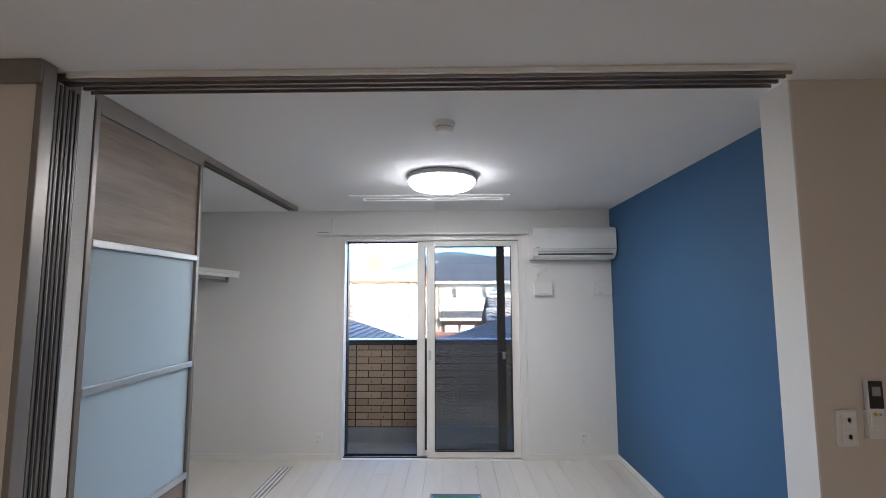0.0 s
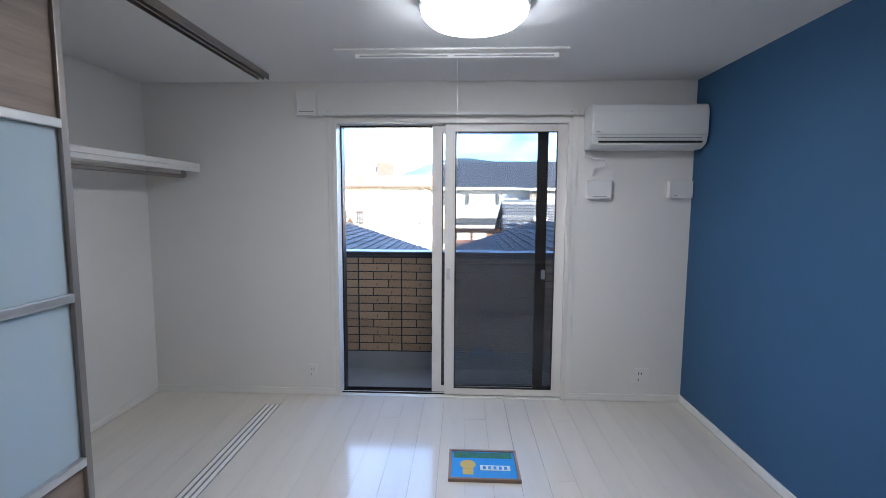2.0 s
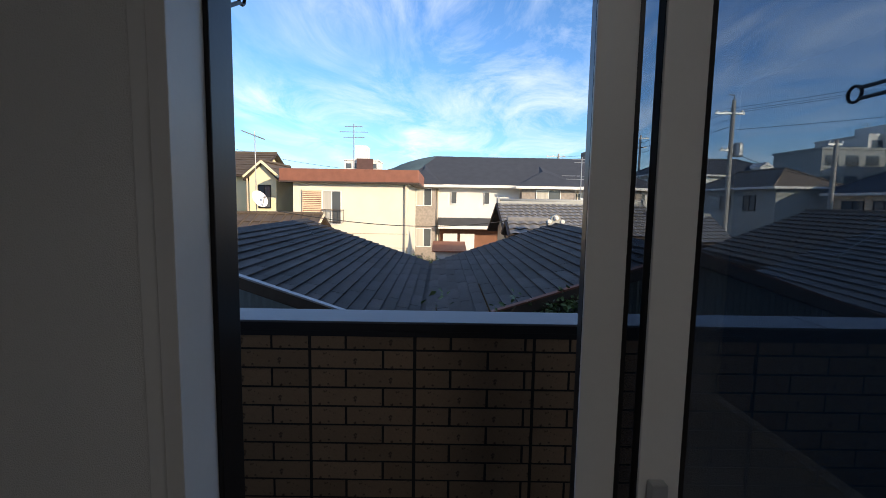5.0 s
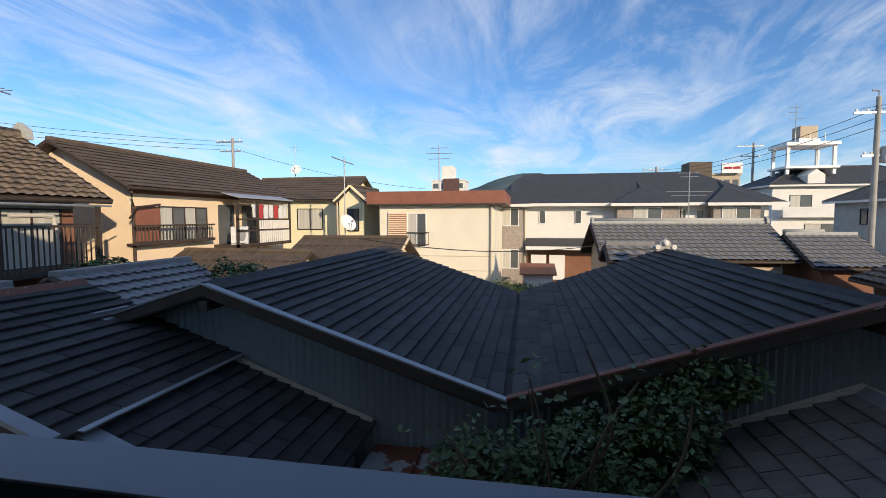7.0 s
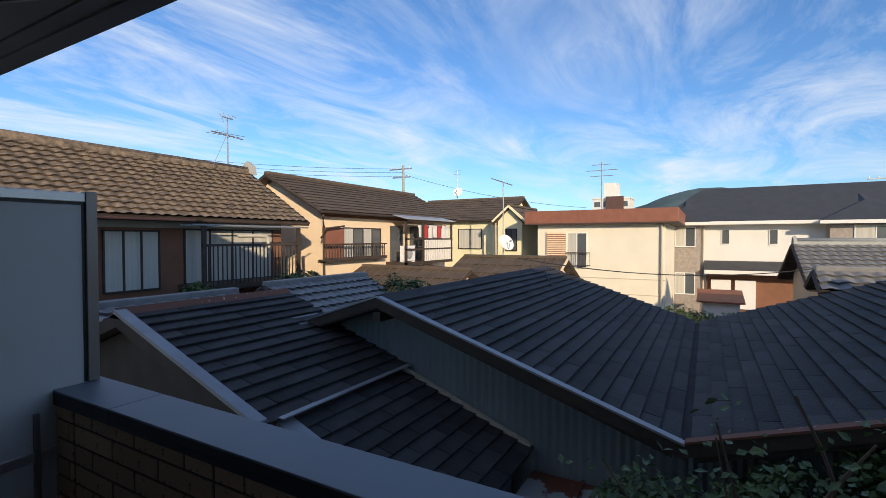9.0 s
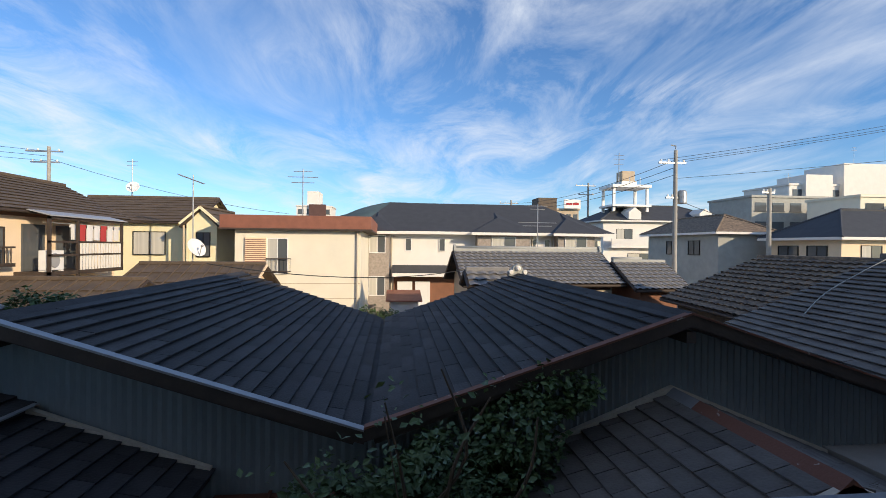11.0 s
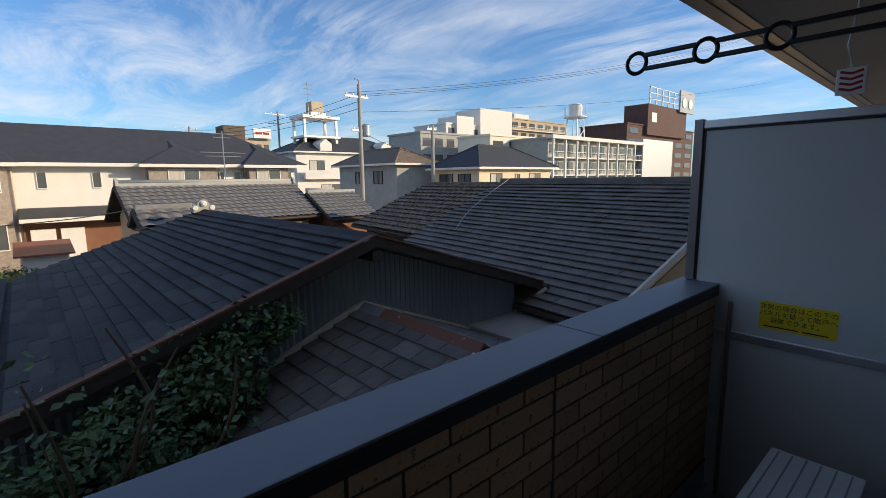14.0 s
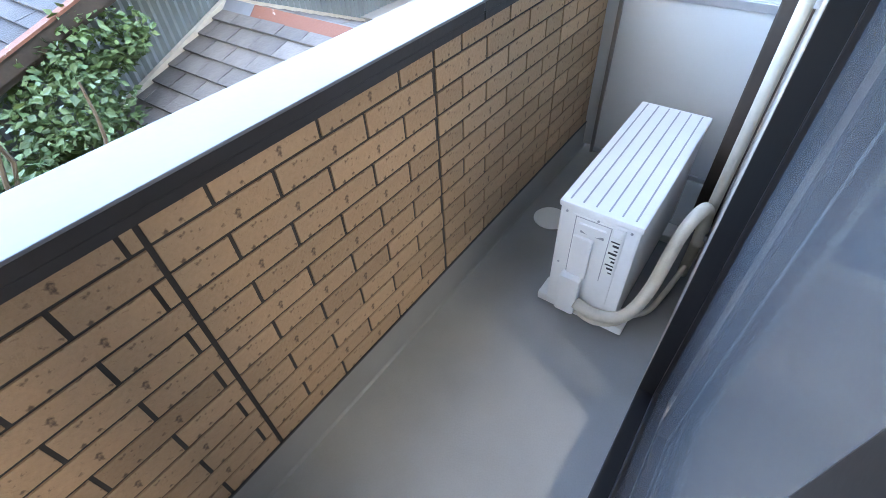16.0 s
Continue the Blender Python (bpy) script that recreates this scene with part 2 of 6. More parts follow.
M = dict(
    paper=mat("white_wallpaper", (0.80, 0.78, 0.75), 0.85, var=0.02, scale=1.5, fine=350, bump=0.25),
    ceil=mat("ceiling_paper", (0.80, 0.79, 0.78), 0.9, var=0.02, scale=1.2, fine=300, bump=0.2),
    beige=mat("beige_wallpaper", (0.72, 0.65, 0.59), 0.85, var=0.02, scale=1.5, fine=320, bump=0.2),
    blue=mat("blue_wallpaper", (0.036, 0.112, 0.230), 0.7, var=0.03, scale=2, fine=300, bump=0.2),
    plank=mat("white_plank", (0.68, 0.63, 0.56), 0.16, var=0.03, scale=2, fine=30, bump=0.015, stretch=(6, 0.6, 1), rand=0.02, coat=0.3),
    subfloor=mat("subfloor", (0.35, 0.31, 0.27), 0.7),
    base=mat("white_trim", (0.82, 0.80, 0.77), 0.4, var=0.02, bump=0.01),
    sash=mat("white_sash", (0.78, 0.75, 0.71), 0.35, var=0.02, bump=0.01),
    bronze=mat("dark_sash", (0.020, 0.018, 0.018), 0.35, metal=0.4, var=0.05, bump=0.01),
    alu=mat("bronze_aluminium", (0.30, 0.27, 0.25), 0.38, metal=0.55, var=0.05, fine=120, bump=0.02, stretch=(1, 1, .05)),
    silver=mat("brushed_silver", (0.62, 0.62, 0.62), 0.32, metal=0.8, var=0.05, fine=120, bump=0.02),
    wood=mat("greige_wood", (0.30, 0.225, 0.175), 0.5, var=0.16, scale=2.2, fine=14, bump=0.06, stretch=(1, 0.8, 9), tone=(0.20, 0.15, 0.12)),
    plastic=mat("white_plastic", (0.80, 0.79, 0.77), 0.35, var=0.02, bump=0.0),
    dark=mat("black_plastic", (0.02, 0.02, 0.022), 0.4, var=0.05, bump=0.0),
    greyp=mat("grey_plastic", (0.35, 0.35, 0.36), 0.4, var=0.05, bump=0.0),
    picblue=mat("poster_blue", (0.03, 0.30, 0.75), 0.3, var=0.05),
    picgold=mat("poster_gold", (0.75, 0.50, 0.10), 0.3, var=0.05),
    picgreen=mat("poster_green", (0.04, 0.20, 0.10), 0.3, var=0.2, scale=20),
    picwhite=mat("poster_white", (0.8, 0.8, 0.75), 0.3, var=0.03),
    frame=mat("picture_frame_wood", (0.30, 0.20, 0.15), 0.45, var=0.1, fine=40),
    brick=mat("brick_tile", (0.40, 0.265, 0.160), 0.75, var=0.12, scale=46, fine=110, bump=0.35, tone=(0.13, 0.085, 0.055), rand=0.16, spots=(0.60, 0.70)),
    joint=mat("dark_joint", (0.045, 0.040, 0.038), 0.9, var=0.1),
    cap=mat("grey_cap_metal", (0.19, 0.20, 0.225), 0.5, metal=0.2, var=0.03, scale=3, bump=0.02),
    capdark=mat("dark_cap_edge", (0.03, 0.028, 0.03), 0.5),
    bfloor=mat("grey_balcony_sheet", (0.27, 0.27, 0.265), 0.55, var=0.06, scale=2.5, fine=160, bump=0.08, tone=(0.22, 0.22, 0.215)),
    partition=mat("partition_board", (0.60, 0.60, 0.575), 0.6, var=0.02, scale=2, fine=140, bump=0.03),
    soffit=mat("soffit_board", (0.40, 0.38, 0.35), 0.8, var=0.04, scale=2, fine=120, bump=0.08),
    yellow=mat("yellow_sticker", (0.80, 0.58, 0.02), 0.4, var=0.02, bump=0),
    steelwhite=mat("painted_steel", (0.80, 0.79, 0.77), 0.4, var=0.03, scale=5, bump=0.02),
    hose=mat("cream_hose", (0.58, 0.52, 0.42), 0.6, var=0.06, scale=20, fine=150, bump=0.1),
    slate=mat("dark_slate", (0.043, 0.041, 0.042), 0.72, var=0.24, scale=3, fine=40, bump=0.35, rand=0.38, tone=(0.026, 0.024, 0.024), spec=0.3),
    slatebrown=mat("weathered_brown_slate", (0.150, 0.134, 0.118), 0.75, var=0.24, scale=3, fine=40, bump=0.35, rand=0.28, tone=(0.090, 0.078, 0.070)),
    darkroof=mat("black_roof", (0.055, 0.058, 0.066), 0.7, var=0.1, scale=2, fine=25, bump=0.1),
    brownroof=mat("brown_roof", (0.12, 0.088, 0.062), 0.7, var=0.14, scale=2, fine=25, bump=0.15),
    redbrown=mat("red_brown_paint", (0.27, 0.105, 0.065), 0.6, var=0.1, scale=3),
    kawara=mat("grey_pantile", (0.24, 0.235, 0.23), 0.5, var=0.16, scale=5, fine=14, bump=0.1, tone=(0.18, 0.175, 0.175)),
    kawarabrown=mat("weathered_pantile", (0.25, 0.185, 0.125), 0.75, var=0.42, scale=5.5, fine=14, bump=0.2, tone=(0.075, 0.06, 0.05)),
    rust=mat("rusty_tin", (0.33, 0.35, 0.36), 0.6, metal=0.2, var=0.1, scale=3.2, fine=30, bump=0.1, tone=(0.16, 0.055, 0.03), spots=(0.47, 0.51)),
    rustplain=mat("rust", (0.17, 0.07, 0.045), 0.8, var=0.2, scale=12, fine=60, bump=0.2, tone=(0.4, 0.36, 0.32), spots=(0.66, 0.72)),
    tin=mat("corrugated_tin", (0.27, 0.31, 0.32), 0.5, metal=0.2, var=0.12, scale=1.5, fine=30, bump=0.05, stretch=(1, 1, .3)),
    flash=mat("zinc_flashing", (0.32, 0.33, 0.35), 0.45, metal=0.5, var=0.08, scale=5),
    pink=mat("peach_render", (0.84, 0.66, 0.46), 0.85, var=0.04, scale=1.2, fine=60, bump=0.1),
    cream=mat("cream_render", (0.84, 0.76, 0.50), 0.85, var=0.04, scale=1.2, fine=60, bump=0.1),
    white=mat("ivory_render", (0.80, 0.74, 0.60), 0.85, var=0.035, scale=1.0, fine=60, bump=0.1),
    offwhite=mat("white_siding", (0.76, 0.73, 0.68), 0.8, var=0.03, scale=1.2, fine=40, bump=0.08),
    greybrick=mat("grey_brown_tile", (0.36, 0.31, 0.27), 0.8, var=0.14, scale=8, fine=22, bump=0.2),
    brownwall=mat("brown_clay_wall", (0.24, 0.11, 0.065), 0.85, var=0.08, scale=2, fine=40, bump=0.1),
    greywall=mat("grey_mortar_wall", (0.40, 0.40, 0.37), 0.85, var=0.08, scale=1.5, fine=40, bump=0.1),
    tan=mat("tan_wall", (0.52, 0.42, 0.30), 0.85, var=0.05, scale=1, fine=20),
    timber=mat("dark_timber", (0.060, 0.042, 0.032), 0.7, var=0.2, scale=4, fine=30, bump=0.1),
    redbrick=mat("far_red_brick", (0.115, 0.060, 0.052), 0.85, var=0.1, scale=1, fine=6),
    pane=mat("dark_window", (0.10, 0.11, 0.12), 0.08, var=0.1, scale=0.7, bump=0),
    curtain=mat("pale_curtain", (0.55, 0.53, 0.47), 0.8, var=0.12, scale=1, fine=12, bump=0.2, stretch=(6, 6, .1)),
    concrete=mat("pole_concrete", (0.36, 0.34, 0.31), 0.85, var=0.08, scale=3, fine=50),
    wire=mat("black_wire", (0.02, 0.02, 0.02), 0.6, var=0.02, bump=0),
    steel=mat("galvanised_steel", (0.45, 0.46, 0.47), 0.45, metal=0.6, var=0.08, scale=6),
    leaf=mat("leaf_green", (0.085, 0.140, 0.045), 0.55, var=0.35, scale=2.0, fine=9, bump=0, tone=(0.040, 0.075, 0.022)),
    twig=mat("twig", (0.12, 0.085, 0.055), 0.85, var=0.2),
    earth=mat("bare_earth_ground", (0.13, 0.115, 0.095), 0.95, var=0.2, scale=0.6, fine=9, bump=0.3),
    # the blue of distance haze is mixed into the woods' own green
    hill=mat("hazy_wooded_hill", (0.075, 0.115, 0.130), 0.95, var=0.25, scale=0.012, fine=0.06, bump=0.3),
    cloth=mat("white_laundry", (0.75, 0.73, 0.72), 0.9, var=0.05),
    redcloth=mat("red_laundry", (0.45, 0.05, 0.05), 0.9, var=0.05),
    glass=glass("window_glass", (0.92, 0.96, 1.0), 0.95),
    frost=mixed_clear("frosted_acrylic", (0.74, 0.85, 0.91), 0.5, True),
    net=mixed_clear("insect_net", (0.050, 0.060, 0.075), 0.64),
    lamp=glow("lamp_cover", (0.95, 0.97, 1.0), 3.0),
)


# ---- mesh helpers ----
def link(name, bm, material, parent=None, label="", smooth=False):
    me = bpy.data.meshes.new(name)
    bm.normal_update()
    bm.to_mesh(me)
    bm.free()
    me.materials.append(M[material])
    if smooth:
        me.shade_smooth()
    ob = new(name, me)
    if parent:
        ob.parent = parent
    if label:
        ob["label"] = label
    return ob


part = link


def cuboid(bm, x0, x1, y0, y1, z0, z1, bevel=0.0, m=None):
    b = bmesh.new()
    bmesh.ops.create_cube(b, size=1)
    for v in b.verts:
        v.co = Vector(((x0 + x1) / 2 + v.co.x * (x1 - x0), (y0 + y1) / 2 + v.co.y * (y1 - y0), (z0 + z1) / 2 + v.co.z * (z1 - z0)))
    if bevel:
        bmesh.ops.bevel(b, geom=b.edges[:], offset=bevel, segments=2, affect="EDGES", profile=0.6)
    if m is not None:
        b.transform(m)
    me = bpy.data.meshes.new("tmp")
    b.to_mesh(me)
    b.free()
    bm.from_mesh(me)
    bpy.data.meshes.remove(me)
    return bm


def bx(x0, x1, y0, y1, z0, z1, bevel=0.0, m=None):
    return cuboid(bmesh.new(), x0, x1, y0, y1, z0, z1, bevel, m)


def boxes(items, bevel=0.0):
    bm = bmesh.new()
    for i in items:
        cuboid(bm, *i, bevel=bevel)
    return bm


def tube(points, radius, segs=8, bm=None, taper=1.0):
    bm = bm or bmesh.new()
    pts = [Vector(p) for p in points]
    rings = []
    for i, p in enumerate(pts):
        d = (pts[min(i + 1, len(pts) - 1)] - pts[max(i - 1, 0)]).normalized()
        u = d.orthogonal().normalized()
        w = d.cross(u)
        r = radius * (1 + (taper - 1) * i / max(len(pts) - 1, 1))
        rings.append([bm.verts.new(p + r * (math.cos(a) * u + math.sin(a) * w)) for a in [2 * math.pi * k / segs for k in range(segs)]])
        if i:
            # keep neighbouring rings aligned
            prev = rings[-2]
            best = min(range(segs), key=lambda s: (rings[-1][s].co - prev[0].co).length)
            rings[-1] = rings[-1][best:] + rings[-1][:best]
            if (rings[-1][1].co - prev[1].co).length > (rings[-1][-1].co - prev[1].co).length:
                rings[-1] = [rings[-1][0]] + rings[-1][:0:-1]
            for k in range(segs):
                bm.faces.new((prev[k], prev[(k + 1) % segs], rings[-1][(k + 1) % segs], rings[-1][k]))
    bm.faces.new(rings[0][::-1]), bm.faces.new(rings[-1])
    return bm


def lathe(profile, segs=40, m=None):
    """Solid of revolution about z from (r, z) pairs."""
    bm = bmesh.new()
    rings = [[bm.verts.new((r * math.cos(2 * math.pi * k / segs), r * math.sin(2 * math.pi * k / segs), z)) for k in range(segs)] for r, z in profile]
    for a, b in zip(rings, rings[1:]):
        for k in range(segs):
            bm.faces.new((a[k], a[(k + 1) % segs], b[(k + 1) % segs], b[k]))
    bm.faces.new(rings[0][::-1]), bm.faces.new(rings[-1])
    if m is not None:
        bm.transform(m)
    return bm


def prism(poly, axis, a, b):
    """Extrude a 2D outline along an axis from a to b ('x': outline in y,z; 'y': x,z; 'z': x,y)."""
    bm = bmesh.new()
    at = {"x": lambda p, t: (t, p[0], p[1]), "y": lambda p, t: (p[0], t, p[1]), "z": lambda p, t: (p[0], p[1], t)}[axis]
    lo, hi = [bm.verts.new(at(p, a)) for p in poly], [bm.verts.new(at(p, b)) for p in poly]
    bm.faces.new(lo), bm.faces.new(hi[::-1])
    for i in range(len(poly)):
        j = (i + 1) % len(poly)
        bm.faces.new((lo[i], hi[i], hi[j], lo[j]))
    bmesh.ops.recalc_face_normals(bm, faces=bm.faces[:])
    return bm


def thing(name, label, category, group="", at=(0, 0, 0)):
    e = new(name)
    e.empty_display_size = 0.1
    e.location = at
    return tagged(e, label, category, group)


def structure(name, bm, material, label=""):
    return tagged(link(name, bm, material), label, kind="structure")


def words(body, size, m, material, name="lettering", parent=None):
    cu = bpy.data.curves.new("letters", "FONT")
    cu.body, cu.size, cu.extrude, cu.align_x = body, size, 0.0004, "CENTER"
    tmp = new("letters", cu)
    dg = bpy.context.evaluated_depsgraph_get()
    me = bpy.data.meshes.new_from_object(tmp.evaluated_get(dg))
    bpy.data.objects.remove(tmp)
    me.materials.clear()
    me.materials.append(M[material])
    ob = new(name, me)
    ob.matrix_world = m
    if parent:
        ob.parent = parent
    return ob
# ---- the flat: walls, floor, ceiling ----
XL, XR, H = -2.44, 1.67, 2.40          # room from closet wall to blue wall, ceiling height
YW = -2.81                             # face of the dividing wall towards the entry room
WL, WR, WT = -0.96, 0.76, 2.10         # balcony window opening
structure("wall_north", boxes([(XL - .15, WL, 0, .18, -.18, H), (WR, XR + .15, 0, .18, -.18, H), (WL, WR, 0, .18, WT, H), (WL, WR, 0, .18, -.18, -.03)]), "paper")
structure("wall_east", bx(XR, XR + .15, YW + .002, 0, 0, H), "blue")
structure("wall_west", bx(XL - .15, XL, YW, 0, 0, H), "paper")
structure("wall_divider_east", bx(1.436, 3.2, YW, YW + .17, 0, H), "beige")
structure("wall_divider_reveal", bx(1.428, 1.436, YW - .001, YW + .171, 0, H), "paper")
structure("wall_divider_west", boxes([(-3.2, -1.385, -3.03, -2.965, 0, H), (XL, -1.45, -2.86, -2.79, 0, H)]), "beige")
structure("wall_divider_west_reveal", bx(-1.45, -1.362, -2.862, -2.792, 0, H), "paper")
structure("trim_divider_header", bx(-1.36, 1.36, -2.945, -2.932, 2.378, H, .003), "base")
structure("wall_entry_west", bx(-3.35, -3.2, -8, YW - .13, 0, H), "beige")
structure("wall_entry_east", bx(3.2, 3.35, -8, YW + .17, 0, H), "beige")
structure("wall_entry_south", bx(-3.35, 3.35, -8.15, -8, 0, H), "beige")
structure("ceiling", bx(-3.35, 3.35, -8.15, 0, H, H + .12), "ceil")
floor = structure("floor", bx(-3.35, 3.35, -8.15, 0, -.14, -.012), "subfloor")
structure("floor_entry", bx(-3.2, 3.2, -8, YW - .02, -.012, 0), "plank")
structure("baseboard_east", bx(XR - .012, XR, YW + .17, 0, 0, .055, .003), "base")
structure("baseboard_north", boxes([(XL, WL - .06, -.011, 0, 0, .05), (WR + .06, XR - .012, -.011, 0, 0, .05)]), "base")
structure("baseboard_west", bx(XL, XL + .011, YW + .16, -.011, 0, .05, .003), "base")
structure("trim_divider_floor", bx(-1.36, 1.428, YW - .18, YW + .16, -.011, .002), "alu")


def track(name, label, x0, x1, y0, y1, z0, z1, lanes, along):
    """Grooved sliding-door track: a carcass with raised ribs between lanes."""
    t = thing(name, label, "track", at=((x0 + x1) / 2, (y0 + y1) / 2, z0))
    off = Vector(t.location)
    def local(i):
        return (i[0] - off.x, i[1] - off.x, i[2] - off.y, i[3] - off.y, i[4] - off.z, i[5] - off.z)
    back = (x0, x1, y0, y1, z1 - .012, z1) if z0 > 1 else (x0, x1, y0, y1, z0, z0 + .002)
    part("carcass", bx(*local(back)), "alu" if z0 > 1 else "base", t)
    a, b = (x0, x1) if along == "y" else (y0, y1)
    for k in range(lanes + 1):
        c = a + (b - a) * k / lanes
        e = .006 if z0 > 1 else .004
        lo, hi = max(a, c - e), min(b, c + e)
        top = z1 - .012 if z0 > 1 else z1
        low = z0 if z0 > 1 else z0 + .002
        i = (lo, hi, y0, y1, low, top) if along == "y" else (x0, x1, lo, hi, low, top)
        part("rib", bx(*local(i)), "alu", t)
    return t


track("divider_track", "bronze aluminium overhead track of the room divider", -3.2, 1.36, YW - .12, YW + .0, 2.368, H, 3, "x")
track("closet_ceiling_track", "bronze aluminium ceiling track of the closet doors", -1.45, -1.37, YW + .03, -.22, 2.36, H, 2, "y")
track("closet_floor_track", "thin grey metal floor track of the closet doors", -1.47, -1.36, YW + .17, -.22, 0.0, .008, 3, "y")


def sliding_door(name, label, group, x, y0, y1, th=.022):
    """Closet door in a slim frame: wood panel, two frosted panels, wood panel, with three silver rails."""
    d = thing(name, label, "sliding door", group, at=(x, (y0 + y1) / 2, 0))
    w = (y1 - y0) / 2
    rails = (0.585, 1.18, 1.77)
    for s in (-1, 1):
        part("stile", bx(-th, th, min(s * w, s * (w - .028)), max(s * w, s * (w - .028)), .012, 2.36, .003), "alu", d)
        part("stile_lip", bx(-th - .004, -th, min(s * (w - .012), s * (w - .018)), max(s * (w - .012), s * (w - .018)), .02, 2.35), "dark", d)
    part("top_rail", bx(-th, th, -w + .028, w - .028, 2.31, 2.36), "alu", d)
    part("bottom_rail", bx(-th, th, -w + .028, w - .028, .012, .05), "alu", d)
    for z in rails:
        part("cross_rail", bx(-th - .003, th + .003, -w + .028, w - .028, z - .016, z + .016, .004), "silver", d)
    part("wood_panel", bx(-.008, .008, -w + .028, w - .028, .05, rails[0] - .016), "wood", d)
    part("frosted_panel", bx(-.004, .004, -w + .028, w - .028, rails[0] + .016, rails[1] - .016), "frost", d)
    part("frosted_panel", bx(-.004, .004, -w + .028, w - .028, rails[1] + .016, rails[2] - .016), "frost", d)
    part("wood_panel", bx(-.008, .008, -w + .028, w - .028, rails[2] + .016, 2.31), "wood", d)
    return d


sliding_door("sliding_door", "frosted and greige-wood sliding closet door in bronze frame", "closet doors", -1.378, -2.788, -1.955)
sliding_door("sliding_door", "second closet door stacked behind the first one", "closet doors", -1.425, -2.788, -1.975, .016)
for k in range(3):
    d = thing("divider_door", "edge of a room divider door pushed into its pocket", "sliding door", "divider doors", at=(-1.362, -2.957 + k * .040, 0))
    part("panel", bx(-.08, -.015, -.010, .010, .012, 2.345), "wood", d)
    part("stile", bx(-.015, .0, -.015, .015, .012, 2.35, .004), "alu", d)
    part("stile_lip", bx(0, .004, -.004, .004, .02, 2.34), "dark", d)
structure("trim_pocket", bx(-1.385, -1.360, -3.034, -2.978, 0, H, .004), "alu")
structure("trim_pocket_header", bx(-3.2, -1.362, -3.046, -3.034, 2.31, H, .003), "alu")

# closet shelf with hanging rail
sh = thing("closet_shelf", "white closet shelf with a dark hanging rail under it", "shelf", at=(XL, 0, 0))
part("board", bx(0, .43, YW + .17, -.004, 1.765, 1.80, .004), "base", sh)
part("fascia", bx(.405, .428, YW + .17, -.004, 1.735, 1.764, .003), "base", sh)
part("rail", tube([(.33, YW + .2, 1.70), (.33, -.06, 1.70)], .014, 12), "alu", sh, "dark metal tube")
part("bracket", bx(.315, .345, -.07, -.045, 1.695, 1.764, .004), "greyp", sh)

# ---- balcony window ----
win = thing("window_1", "white-framed sliding balcony window with its left half open", "window", at=(0, 0, 0))
win["kind"] = "structure"
fr = part("window_frame", boxes([(WL - .03, WL + .003, -.022, .10, -.01, WT + .03), (WR - .003, WR + .03, -.022, .10, -.01, WT + .03), (WL + .003, WR - .003, -.022, .10, WT - .003, WT + .03), (WL, WR, -.022, .10, -.03, .004)], .002), "sash", win)
part("casing", boxes([(WL - .065, WL - .03, -.012, -.001, 0, WT + .05), (WR + .03, WR + .065, -.012, -.001, 0, WT + .05), (WL - .065, WR + .065, -.012, -.001, WT + .05, WT + .075)], .002), "base", win)
part("outer_frame", boxes([(WL, WL + .012, .10, .2, -.03, WT), (WR - .03, WR, .10, .2, -.03, WT), (WL + .012, WR - .03, .10, .19, WT - .012, WT), (WL, WR, .10, .2, -.08, -.012)], .003), "bronze", win)
part("sill_rail", boxes([(WL, WR, .030, .036, .004, .014), (WL, WR, .075, .081, .004, .014), (WL, WR, .14, .146, -.012, .006)]), "bronze", win)


def sash(name, x0, x1, y0, y1, material, outer):
    def ring(a, b):
        return boxes([(x0, x0 + .075, a, b, .012, WT - .008), (x1 - .07, x1, a, b, .012, WT - .008), (x0 + .075, x1 - .07, a, b, WT - .06, WT - .008), (x0 + .075, x1 - .07, a, b, .012, .065)], .002)
    s = part(name, ring(y0 + .008, y1 + .004), "bronze", win)
    part("inner_skin", ring(y0, y0 + .008), material, s)
    g = part("pane", bx(x0 + .07, x1 - .065, (y0 + y1) / 2 - .003, (y0 + y1) / 2 + .003, .06, WT - .055), "glass", s)
    g.visible_shadow = False
    part("gasket", boxes([(x0 + .075, x0 + .083, y0 - .001, y0 + .004, .065, WT - .06), (x1 - .078, x1 - .07, y0 - .001, y0 + .004, .065, WT - .06), (x0 + .083, x1 - .078, y0 - .001, y0 + .004, WT - .068, WT - .06), (x0 + .083, x1 - .078, y0 - .001, y0 + .004, .065, .073)]), "bronze", s)
    return s


inner = sash("inner_sash", -.145, .757, .012, .045, "sash", False)
outer = sash("outer_sash", -.245, .625, .062, .095, "sash", True)
# dark strip over the white right stile: its backlit shade put into colour
part("dark_stile", bx(.553, .627, .057, .0615, .012, WT - .008), "bronze", outer)
part("latch", boxes([(-.13, -.10, -.012, .012, .93, 1.02), (-.122, -.108, -.025, -.012, .95, .985)], .004), "silver", inner, "small silver crescent latch")
scr = part("insect_screen", boxes([(-.21, -.165, .125, .15, -.01, WT - .014), (.704, .728, .125, .15, -.01, WT - .014), (-.165, .704, .125, .15, WT - .045, WT - .014), (-.165, .704, .125, .15, -.01, .05)], .002), "bronze", win)
nn = part("net", bx(-.165, .704, .1365, .138, .05, WT - .045), "net", scr, "fine grey insect netting")
nn.visible_shadow = False
part("screen_latch", bx(.595, .625, .052, .062, .93, 1.0, .003), "greyp", outer)

